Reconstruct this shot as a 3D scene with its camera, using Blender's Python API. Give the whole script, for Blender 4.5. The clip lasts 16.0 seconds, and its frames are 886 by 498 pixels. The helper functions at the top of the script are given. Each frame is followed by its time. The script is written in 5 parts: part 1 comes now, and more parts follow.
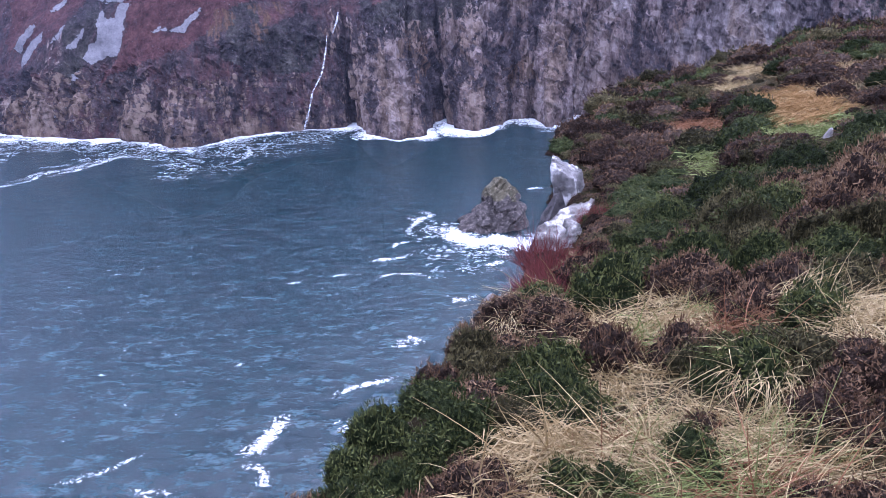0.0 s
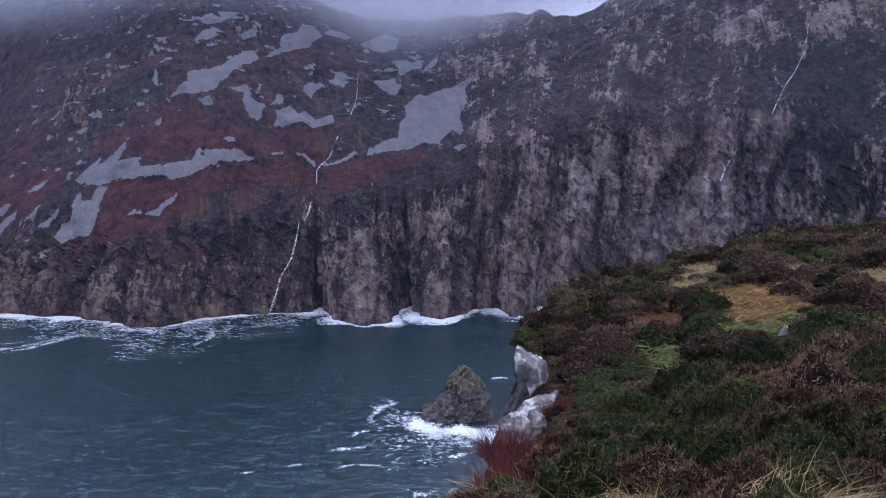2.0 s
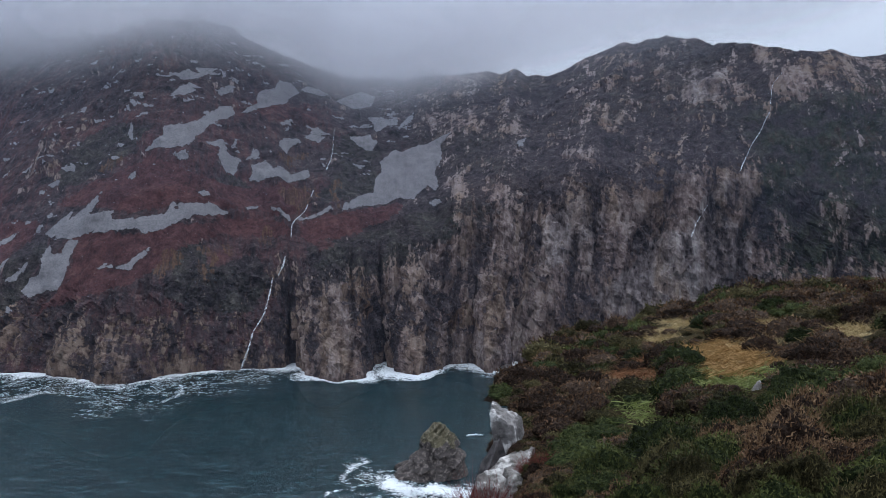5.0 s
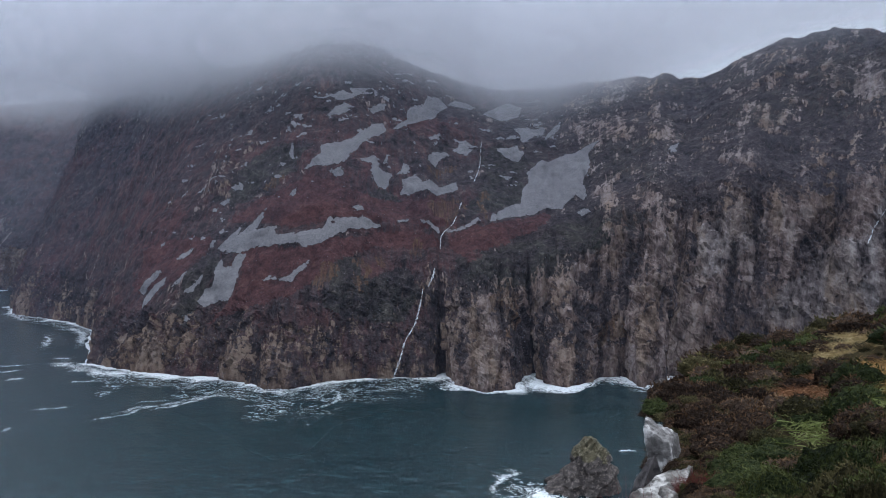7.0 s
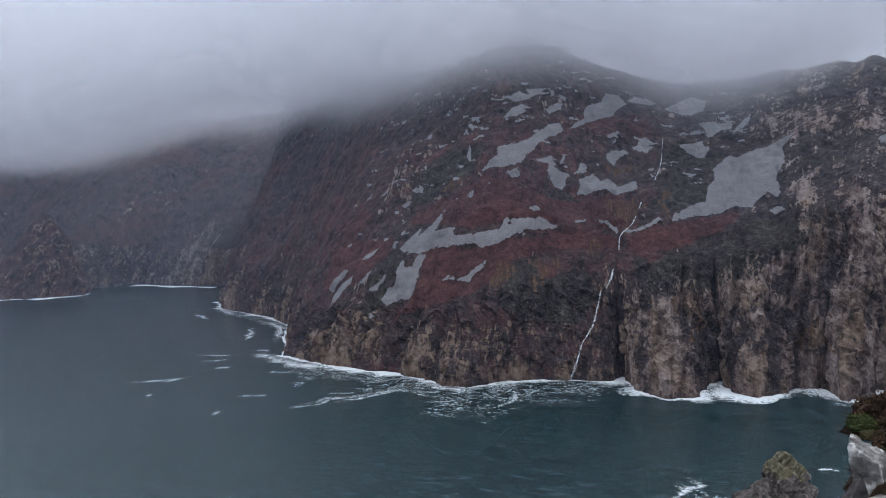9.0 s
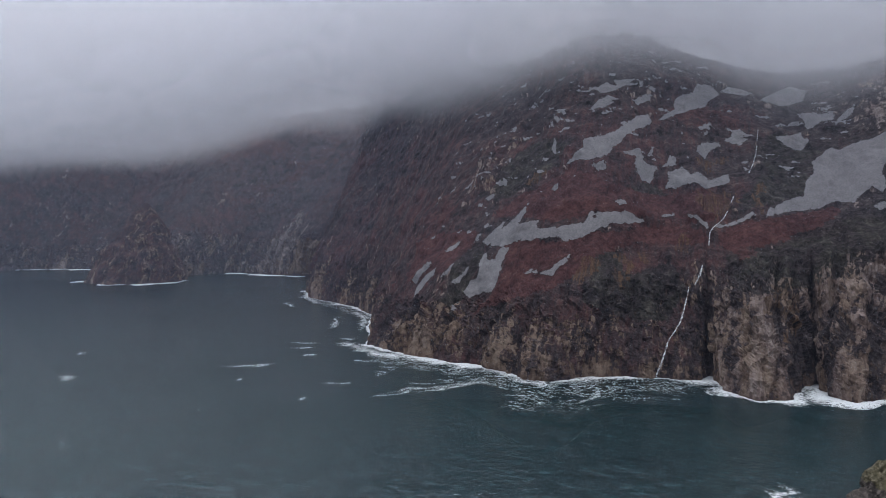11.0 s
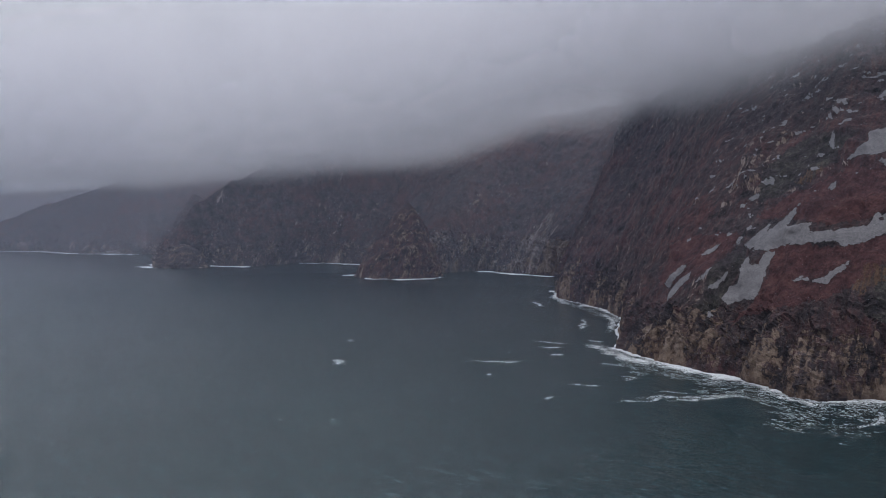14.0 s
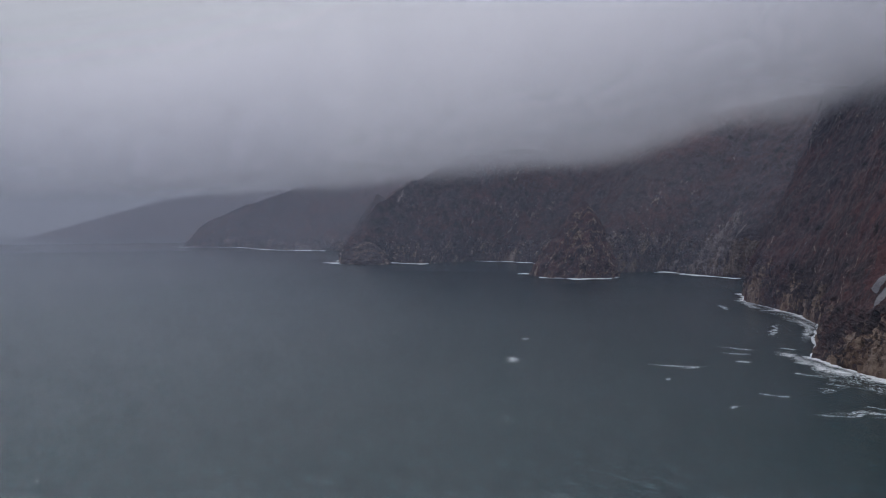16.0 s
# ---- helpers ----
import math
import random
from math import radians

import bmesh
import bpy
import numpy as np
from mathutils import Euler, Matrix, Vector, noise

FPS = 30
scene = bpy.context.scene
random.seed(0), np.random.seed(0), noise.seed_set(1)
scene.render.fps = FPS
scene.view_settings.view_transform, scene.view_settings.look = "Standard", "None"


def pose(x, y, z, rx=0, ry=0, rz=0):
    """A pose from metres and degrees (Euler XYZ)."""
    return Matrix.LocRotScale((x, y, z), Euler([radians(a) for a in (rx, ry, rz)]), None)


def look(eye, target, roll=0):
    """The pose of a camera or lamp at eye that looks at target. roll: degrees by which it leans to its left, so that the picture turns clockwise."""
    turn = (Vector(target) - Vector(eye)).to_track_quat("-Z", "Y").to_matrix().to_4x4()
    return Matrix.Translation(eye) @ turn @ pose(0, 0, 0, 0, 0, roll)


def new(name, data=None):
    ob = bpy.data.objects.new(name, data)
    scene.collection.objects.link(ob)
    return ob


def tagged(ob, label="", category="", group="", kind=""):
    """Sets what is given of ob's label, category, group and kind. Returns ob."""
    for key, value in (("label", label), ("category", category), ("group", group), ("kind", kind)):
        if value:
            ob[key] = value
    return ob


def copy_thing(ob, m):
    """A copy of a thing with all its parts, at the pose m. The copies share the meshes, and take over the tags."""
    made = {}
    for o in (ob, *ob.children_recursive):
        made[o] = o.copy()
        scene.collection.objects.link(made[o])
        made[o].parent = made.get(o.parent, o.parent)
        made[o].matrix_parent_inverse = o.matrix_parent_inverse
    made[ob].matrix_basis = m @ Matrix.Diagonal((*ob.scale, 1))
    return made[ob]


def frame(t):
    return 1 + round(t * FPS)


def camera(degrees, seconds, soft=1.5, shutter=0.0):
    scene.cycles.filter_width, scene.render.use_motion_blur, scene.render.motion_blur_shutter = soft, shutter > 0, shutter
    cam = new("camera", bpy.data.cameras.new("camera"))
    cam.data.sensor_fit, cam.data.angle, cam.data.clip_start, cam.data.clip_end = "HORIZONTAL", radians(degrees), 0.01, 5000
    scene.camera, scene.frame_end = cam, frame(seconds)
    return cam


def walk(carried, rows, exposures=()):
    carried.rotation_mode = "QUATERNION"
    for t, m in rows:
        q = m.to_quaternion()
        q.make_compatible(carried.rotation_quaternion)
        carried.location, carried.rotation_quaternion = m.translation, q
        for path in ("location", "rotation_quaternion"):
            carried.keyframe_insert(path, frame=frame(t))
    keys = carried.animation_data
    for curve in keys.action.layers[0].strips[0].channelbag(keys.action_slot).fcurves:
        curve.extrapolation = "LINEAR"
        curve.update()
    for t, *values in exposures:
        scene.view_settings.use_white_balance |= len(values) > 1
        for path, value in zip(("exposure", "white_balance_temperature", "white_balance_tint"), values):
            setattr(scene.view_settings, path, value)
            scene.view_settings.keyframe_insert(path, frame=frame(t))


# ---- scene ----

EYE_HEIGHT = 120.0
EYE = Vector((0.0, 0.0, EYE_HEIGHT))

# seconds, heading (degrees clockwise from +y), pitch, roll: one stand, the camera only turns
TURNS = (
    (0.0, 0.02, -20.86, -1.81),
    (0.5, 0.59, -16.80, -1.40),
    (1.0, 1.26, -13.07, -0.86),
    (1.5, 2.40, -10.02, -0.19),
    (2.0, 2.93, -6.76, 0.40),
    (2.5, 3.93, -4.45, 0.95),
    (3.0, 4.34, -2.76, 1.10),
    (3.5, 4.56, -2.35, 1.09),
    (3.7, 4.76, -2.75, 1.07),
    (5.8, 4.23, -2.31, 0.07),
    (6.0, 2.51, -2.20, 0.01),
    (6.5, -2.03, -2.01, -0.27),
    (7.0, -6.37, -1.81, -0.32),
    (7.5, -11.33, -1.87, -0.38),
    (8.0, -15.57, -1.98, -0.41),
    (8.5, -18.24, -1.98, -0.40),
    (8.7, -18.88, -1.80, -0.56),
    (10.8, -24.93, -2.08, -0.19),
    (11.0, -25.96, -2.14, -0.17),
    (11.5, -28.93, -2.06, -0.07),
    (12.0, -32.36, -1.84, 0.00),
    (12.5, -35.78, -1.84, -0.01),
    (13.0, -38.46, -1.87, 0.10),
    (13.5, -41.77, -2.01, 0.23),
    (14.0, -44.70, -2.11, 0.24),
    (14.5, -47.74, -2.36, 0.31),
    (15.0, -51.06, -2.46, 0.29),
    (15.5, -54.27, -2.29, 0.24),
    (16.0, -57.90, -2.27, 0.21),
)


def aim(heading, pitch, roll):
    a, e = radians(heading), radians(pitch)
    way = Vector((math.sin(a) * math.cos(e), math.cos(a) * math.cos(e), math.sin(e)))
    return look(EYE, EYE + way * 100, roll)


cam = camera(60.72, 16.0, soft=0.9)
walk(cam, [(t, aim(h, p, r)) for t, h, p, r in TURNS],
     exposures=((0.0, 1.66, 5060, 32), (1.0, 1.2, 4950, 33), (1.5, 0.72, 5030, 31), (2.0, 0.58, 5200, 26), (2.5, 0.44, 5400, 20), (2.8, 0.48, 5500, 15), (3.5, 0.55, 5620, 9), (8.0, 0.55, 5800, 7), (11.5, 0.36, 6250, 10), (14.0, 0.16, 6300, 11), (14.5, 0.16, 6300, 11), (15.0, 0.0, 6300, 11), (16.0, 0.0, 6300, 12)))

# ---- light: an overcast winter sky ----
world = bpy.data.worlds.new("overcast_sky")
scene.world = world
world.use_nodes = True
wn, wl = world.node_tree.nodes, world.node_tree.links
wn.clear()
w_out, w_bg = wn.new("ShaderNodeOutputWorld"), wn.new("ShaderNodeBackground")
w_sky = wn.new("ShaderNodeTexSky")
w_sky.sky_type, w_sky.sun_disc = "NISHITA", False
w_sky.sun_elevation, w_sky.sun_rotation = radians(49), radians(28)
w_coord, w_sep, w_ramp = wn.new("ShaderNodeTexCoord"), wn.new("ShaderNodeSeparateXYZ"), wn.new("ShaderNodeValToRGB")
w_noise, w_add = wn.new("ShaderNodeTexNoise"), wn.new("ShaderNodeMath")
w_noise.inputs["Scale"].default_value, w_noise.inputs["Detail"].default_value = 1.6, 3
w_map = wn.new("ShaderNodeMapping")
w_map.inputs["Scale"].default_value = (1, 1, 3.2)
w_add.operation = "MULTIPLY_ADD"
w_add.inputs[1].default_value = 0.05
wl.new(w_coord.outputs["Generated"], w_sep.inputs[0])
wl.new(w_coord.outputs["Generated"], w_map.inputs[0])
wl.new(w_map.outputs[0], w_noise.inputs["Vector"])
wl.new(w_noise.outputs[0], w_add.inputs[0])
wl.new(w_sep.outputs["Z"], w_add.inputs[2])
wl.new(w_add.outputs[0], w_ramp.inputs[0])
ramp = w_ramp.color_ramp
ramp.elements[0].position, ramp.elements[0].color = 0.03, (0.30, 0.32, 0.36, 1)
ramp.elements[1].position, ramp.elements[1].color = 0.36, (0.60, 0.61, 0.65, 1)
mid = ramp.elements.new(0.17)
mid.color = (0.48, 0.49, 0.53, 1)
top = ramp.elements.new(0.9)
top.color = (1.15, 1.17, 1.22, 1)
w_dim = wn.new("ShaderNodeMixRGB")
w_dim.blend_type, w_dim.inputs[0].default_value = "MULTIPLY", 1.0
w_dim.inputs[2].default_value = (0.06, 0.06, 0.06, 1)
w_mix = wn.new("ShaderNodeMixRGB")
w_mix.inputs[0].default_value = 0.9
wl.new(w_sky.outputs[0], w_dim.inputs[1])
wl.new(w_dim.outputs[0], w_mix.inputs[1])
wl.new(w_ramp.outputs[0], w_mix.inputs[2])
wl.new(w_mix.outputs[0], w_bg.inputs[0])
w_bg.inputs[1].default_value = 1.0
wl.new(w_bg.outputs[0], w_out.inputs[0])

sun = new("sun", bpy.data.lights.new("sun", "SUN"))
sun.data.energy, sun.data.angle, sun.data.color = 1.3, radians(40), (1.0, 0.97, 0.93)
sun.matrix_world = look((350, 650, 900), (0, 0, 0))
scene.cycles.transparent_max_bounces = 48

# ---- materials ----
class Nodes:
    """A short hand for building a node material."""

    def __init__(self, name):
        self.mat = bpy.data.materials.new(name)
        self.mat.use_nodes = True
        self.tree = self.mat.node_tree
        self.tree.nodes.clear()
        self.out = self.add("ShaderNodeOutputMaterial")
        self.coord = self.add("ShaderNodeTexCoord")

    def add(self, kind):
        return self.tree.nodes.new(kind)

    def link(self, a, b):
        self.tree.links.new(a, b)

    def put(self, value, socket):
        if hasattr(value, "node"):
            self.link(value, socket)
        else:
            socket.default_value = value

    def noise(self, scale, detail=4, rough=0.55, stretch=None, warp=0.0, spin=0.0):
        n = self.add("ShaderNodeTexNoise")
        n.inputs["Scale"].default_value, n.inputs["Detail"].default_value = scale, detail
        n.inputs["Roughness"].default_value, n.inputs["Distortion"].default_value = rough, warp
        if stretch:
            m = self.add("ShaderNodeMapping")
            m.inputs["Scale"].default_value = stretch
            m.inputs["Rotation"].default_value = (0, 0, spin)
            self.link(self.coord.outputs["Object"], m.inputs[0])
            self.link(m.outputs[0], n.inputs["Vector"])
        else:
            self.link(self.coord.outputs["Object"], n.inputs["Vector"])
        return n.outputs[0]

    def cells(self, scale, feature="F1", stretch=None):
        n = self.add("ShaderNodeTexVoronoi")
        n.feature = feature
        n.inputs["Scale"].default_value = scale
        m = self.add("ShaderNodeMapping")
        m.inputs["Scale"].default_value = stretch or (1, 1, 1)
        self.link(self.coord.outputs["Object"], m.inputs[0])
        self.link(m.outputs[0], n.inputs["Vector"])
        return n

    def ramp(self, value, *stops):
        r = self.add("ShaderNodeValToRGB")
        e = r.color_ramp.elements
        e[0].position, e[0].color = stops[0][0], (*stops[0][1], 1)
        e[1].position, e[1].color = stops[-1][0], (*stops[-1][1], 1)
        for p, c in stops[1:-1]:
            k = e.new(p)
            k.color = (*c, 1)
        self.put(value, r.inputs[0])
        return r.outputs[0]

    def step(self, value, lo, hi):
        m = self.add("ShaderNodeMapRange")
        m.interpolation_type = "SMOOTHSTEP"
        m.inputs["From Min"].default_value, m.inputs["From Max"].default_value = lo, hi
        self.put(value, m.inputs["Value"])
        return m.outputs[0]

    def math(self, op, a, b=0.0, c=0.0):
        m = self.add("ShaderNodeMath")
        m.operation = op
        for v, s in zip((a, b, c), m.inputs):
            self.put(v, s)
        return m.outputs[0]

    def mix(self, f, a, b, blend="MIX"):
        m = self.add("ShaderNodeMixRGB")
        m.blend_type = blend
        self.put(f, m.inputs[0])
        for v, s in zip((a, b), m.inputs[1:]):
            self.put((*v, 1) if isinstance(v, tuple) and len(v) == 3 else v, s)
        return m.outputs[0]

    def attr(self, name):
        a = self.add("ShaderNodeAttribute")
        a.attribute_name = name
        return a.outputs["Fac"]

    def bump(self, height, strength, distance, after=None):
        b = self.add("ShaderNodeBump")
        b.inputs["Strength"].default_value, b.inputs["Distance"].default_value = strength, distance
        self.link(height, b.inputs["Height"])
        if after:
            self.link(after, b.inputs["Normal"])
        return b.outputs[0]

    def surface(self, color, rough=0.8, normal=None, **more):
        p = self.add("ShaderNodeBsdfPrincipled")
        self.put((*color, 1) if isinstance(color, tuple) else color, p.inputs["Base Color"])
        self.put(rough, p.inputs["Roughness"])
        if normal:
            self.link(normal, p.inputs["Normal"])
        for key, v in more.items():
            self.put(v, p.inputs[key.replace("_", " ")])
        self.link(p.outputs[0], self.out.inputs[0])
        return self.mat


def mat_mountain():
    n = Nodes("mountain_slope")
    rock, red, grass, pale, rib, green = (n.attr(k) for k in ("rock", "red", "tan", "pale", "rib", "green"))
    fall = n.add("ShaderNodeCombineXYZ")
    n.link(n.attr("su"), fall.inputs[0])
    n.link(n.math("MULTIPLY", n.attr("hv"), 0.16), fall.inputs[1])

    def streak(scale, detail, rough):
        k = n.add("ShaderNodeTexNoise")
        k.inputs["Scale"].default_value, k.inputs["Detail"].default_value = scale, detail
        k.inputs["Roughness"].default_value, k.inputs["Distortion"].default_value = rough, 0.5
        n.link(fall.outputs[0], k.inputs["Vector"])
        return k.outputs[0]

    wide, thin = streak(0.07, 5, 0.6), streak(0.30, 5, 0.62)
    mid, fine = n.noise(0.05, 6, 0.62), n.noise(0.5, 5, 0.62)
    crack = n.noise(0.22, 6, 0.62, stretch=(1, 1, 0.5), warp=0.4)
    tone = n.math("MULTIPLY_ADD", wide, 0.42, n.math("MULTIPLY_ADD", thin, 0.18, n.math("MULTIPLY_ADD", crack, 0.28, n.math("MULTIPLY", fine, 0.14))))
    # stone tone is paler on ribs and darker in gullies
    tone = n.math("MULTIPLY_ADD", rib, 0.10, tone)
    facets = []
    for scale, tilt in ((0.11, (1.0, 1.0, 0.42)), (0.36, (1.0, 1.0, 0.6))):
        c, v = n.cells(scale, stretch=tilt), n.add("ShaderNodeSeparateColor")
        c.inputs["Vector"].links[0].from_node.inputs["Rotation"].default_value = (0.1, 0.22, 0.3)
        n.link(c.outputs["Color"], v.inputs[0])
        facets.append(n.math("SUBTRACT", v.outputs[0], 0.5))
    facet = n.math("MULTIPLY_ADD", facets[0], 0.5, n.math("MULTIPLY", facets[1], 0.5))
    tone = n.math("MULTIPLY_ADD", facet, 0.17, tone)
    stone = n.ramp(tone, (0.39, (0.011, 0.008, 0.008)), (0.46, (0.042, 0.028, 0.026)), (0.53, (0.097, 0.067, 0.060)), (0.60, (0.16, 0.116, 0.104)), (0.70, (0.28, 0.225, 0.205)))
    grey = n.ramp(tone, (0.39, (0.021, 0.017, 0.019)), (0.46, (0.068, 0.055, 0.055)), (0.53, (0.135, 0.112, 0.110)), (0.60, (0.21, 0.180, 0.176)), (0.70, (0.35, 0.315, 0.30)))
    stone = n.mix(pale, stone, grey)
    warm = n.step(n.math("MULTIPLY_ADD", grass, 0.6, streak(0.035, 4, 0.55)), 0.44, 0.72)
    stone = n.mix(n.math("MULTIPLY", warm, 0.7), stone, n.ramp(tone, (0.40, (0.022, 0.014, 0.010)), (0.52, (0.092, 0.060, 0.042)), (0.66, (0.22, 0.155, 0.108))))
    tuft = n.math("MULTIPLY_ADD", fine, 0.32, n.math("MULTIPLY_ADD", n.noise(0.16, 5, 0.65), 0.40, n.math("MULTIPLY", mid, 0.28)))
    heath = n.ramp(tuft, (0.38, (0.010, 0.009, 0.011)), (0.46, (0.030, 0.024, 0.027)), (0.54, (0.062, 0.049, 0.051)), (0.66, (0.16, 0.13, 0.125)))
    heath = n.mix(n.math("MULTIPLY", green, n.step(mid, 0.36, 0.6)), heath, n.ramp(tuft, (0.38, (0.007, 0.009, 0.007)), (0.5, (0.020, 0.025, 0.017)), (0.66, (0.070, 0.072, 0.046))))
    rust = n.ramp(tuft, (0.38, (0.026, 0.014, 0.015)), (0.48, (0.066, 0.029, 0.030)), (0.56, (0.096, 0.044, 0.042)), (0.66, (0.15, 0.085, 0.074)))
    straw = n.ramp(n.math("MULTIPLY_ADD", thin, 0.5, n.math("MULTIPLY", fine, 0.5)), (0.36, (0.030, 0.018, 0.013)), (0.64, (0.135, 0.080, 0.050)))
    low = n.mix(n.step(n.math("MULTIPLY_ADD", n.math("SUBTRACT", mid, 0.5), 0.9, n.math("MULTIPLY_ADD", n.math("SUBTRACT", thin, 0.5), 0.9, red)), 0.22, 0.72), heath, rust)
    low = n.mix(n.step(n.math("MULTIPLY_ADD", n.math("SUBTRACT", thin, 0.5), 1.2, grass), 0.42, 0.75), low, straw)
    bare = n.math("MULTIPLY_ADD", n.math("SUBTRACT", wide, 0.5), 0.9, n.math("MULTIPLY_ADD", n.math("SUBTRACT", thin, 0.5), 0.6, n.math("MULTIPLY_ADD", facet, 0.35, n.math("MULTIPLY_ADD", n.math("SUBTRACT", crack, 0.5), 0.7, rock))))
    bare = n.step(bare, 0.40, 0.60)
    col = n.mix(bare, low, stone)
    speck = n.noise(0.33, 6, 0.7, stretch=(1, 1, 0.8))
    col = n.mix(n.math("MULTIPLY", n.step(speck, 0.62, 0.66), n.math("MULTIPLY_ADD", n.attr("stony"), 0.55, 0.10)), col, (0.20, 0.19, 0.195))
    nrm = n.bump(fine, 0.7, 1.2, n.bump(crack, 0.8, 3.0, n.bump(thin, 0.6, 1.8)))
    return n.surface(col, 0.92, nrm, Specular_IOR_Level=0.15)


def mat_scree():
    n = Nodes("scree_stone")
    c = n.cells(0.9)
    v = n.add("ShaderNodeSeparateColor")
    n.link(c.outputs["Color"], v.inputs[0])
    grain = n.noise(0.05, 5, 0.6)
    col = n.ramp(n.math("MULTIPLY_ADD", v.outputs[0], 0.35, n.math("MULTIPLY", grain, 0.7)), (0.2, (0.135, 0.127, 0.136)), (0.5, (0.185, 0.176, 0.184)), (0.8, (0.24, 0.232, 0.24)))
    n.surface(col, 0.9, n.bump(c.outputs["Distance"], 0.8, 0.6), Specular_IOR_Level=0.2)
    body = n.out.inputs[0].links[0].from_socket
    fray = n.math("MULTIPLY_ADD", n.math("SUBTRACT", n.noise(0.20, 8, 0.7, stretch=(1, 1, 0.7), warp=0.6), 0.5), 7.0, n.attr("edge"))
    t, m = n.add("ShaderNodeBsdfTransparent"), n.add("ShaderNodeMixShader")
    n.link(n.step(fray, -0.25, 0.35), m.inputs[0])
    n.link(t.outputs[0], m.inputs[1])
    n.link(body, m.inputs[2])
    n.link(m.outputs[0], n.out.inputs[0])
    return n.mat


def mat_sea():
    n = Nodes("sea_water")
    swell = n.noise(0.04, 3, 0.5, stretch=(1.0, 2.0, 1), warp=0.3, spin=-0.5)
    chop = n.noise(0.22, 5, 0.64, stretch=(0.75, 1.4, 1), warp=0.4, spin=0.35)
    ripple = n.noise(0.8, 4, 0.62, stretch=(0.7, 1.5, 1), warp=0.3, spin=0.2)
    tint = n.noise(0.006, 4, 0.5)
    deep = n.ramp(tint, (0.3, (0.003, 0.018, 0.023)), (0.6, (0.005, 0.024, 0.029)), (0.8, (0.008, 0.031, 0.036)))
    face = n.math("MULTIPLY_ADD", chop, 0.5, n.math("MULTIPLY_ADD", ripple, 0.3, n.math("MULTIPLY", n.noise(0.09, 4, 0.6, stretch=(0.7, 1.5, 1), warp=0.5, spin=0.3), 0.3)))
    # sky reflection on the waves painted in: pale faces, dark troughs
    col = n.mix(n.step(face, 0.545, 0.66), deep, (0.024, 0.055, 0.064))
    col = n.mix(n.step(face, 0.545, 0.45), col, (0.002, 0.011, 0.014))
    cap = n.math("MULTIPLY_ADD", n.noise(0.012, 3, 0.6), 0.35, n.noise(0.33, 6, 0.66, stretch=(0.7, 1.4, 1), warp=0.8, spin=0.6))
    col = n.mix(n.step(cap, 0.87, 0.93), col, (0.5, 0.55, 0.58))
    nrm = n.bump(ripple, 0.5, 0.35, n.bump(chop, 0.5, 1.0, n.bump(swell, 0.3, 3.0)))
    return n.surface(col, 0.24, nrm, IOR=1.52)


def mat_foam(name, lo, hi, scale=0.25):
    n = Nodes(name)
    edge = n.attr("edge")
    lace = n.noise(scale, 9, 0.72, warp=1.6)
    a = n.step(n.math("MULTIPLY_ADD", n.math("SUBTRACT", lace, 0.5), 2.3, edge), lo, hi)
    d, t, m = n.add("ShaderNodeBsdfDiffuse"), n.add("ShaderNodeBsdfTransparent"), n.add("ShaderNodeMixShader")
    n.link(n.ramp(n.noise(0.7, 4), (0.3, (0.62, 0.66, 0.70)), (0.7, (0.85, 0.87, 0.88))), d.inputs[0])
    n.link(a, m.inputs[0])
    n.link(t.outputs[0], m.inputs[1])
    n.link(d.outputs[0], m.inputs[2])
    n.link(m.outputs[0], n.out.inputs[0])
    return n.mat


def mat_web(name):
    """Spent foam drawn out into a net of thin white lines."""
    n = Nodes(name)

    def thin(scale, width):
        d = n.math("ABSOLUTE", n.math("SUBTRACT", n.noise(scale, 7, 0.62, stretch=(0.75, 1.4, 1), warp=1.4), 0.5))
        return n.step(d, width, 0.3 * width)

    line = n.math("MAXIMUM", thin(0.06, 0.016), n.math("MULTIPLY", thin(0.17, 0.022), n.step(n.noise(0.05, 4, 0.6), 0.50, 0.56)))
    line = n.math("MULTIPLY", line, n.step(n.noise(0.4, 6, 0.7), 0.46, 0.54))
    a = n.math("MULTIPLY", line, n.step(n.math("MULTIPLY_ADD", n.noise(0.022, 4, 0.6), 1.4, n.attr("edge")), 0.80, 0.98))
    d, t, m = n.add("ShaderNodeBsdfDiffuse"), n.add("ShaderNodeBsdfTransparent"), n.add("ShaderNodeMixShader")
    d.inputs[0].default_value = (0.66, 0.70, 0.73, 1)
    n.link(a, m.inputs[0])
    n.link(t.outputs[0], m.inputs[1])
    n.link(d.outputs[0], m.inputs[2])
    n.link(m.outputs[0], n.out.inputs[0])
    return n.mat


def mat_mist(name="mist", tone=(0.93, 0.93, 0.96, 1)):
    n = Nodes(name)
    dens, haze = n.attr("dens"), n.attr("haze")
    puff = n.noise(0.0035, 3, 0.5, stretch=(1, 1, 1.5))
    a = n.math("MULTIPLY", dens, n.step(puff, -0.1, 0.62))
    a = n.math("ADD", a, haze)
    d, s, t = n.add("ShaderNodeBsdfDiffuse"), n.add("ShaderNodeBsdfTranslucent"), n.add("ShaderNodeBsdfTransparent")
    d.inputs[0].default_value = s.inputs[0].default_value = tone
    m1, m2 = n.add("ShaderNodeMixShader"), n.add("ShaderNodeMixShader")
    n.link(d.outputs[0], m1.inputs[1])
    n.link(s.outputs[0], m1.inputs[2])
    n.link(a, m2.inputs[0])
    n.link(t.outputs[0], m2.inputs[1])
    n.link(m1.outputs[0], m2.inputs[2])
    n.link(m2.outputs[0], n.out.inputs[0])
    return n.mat


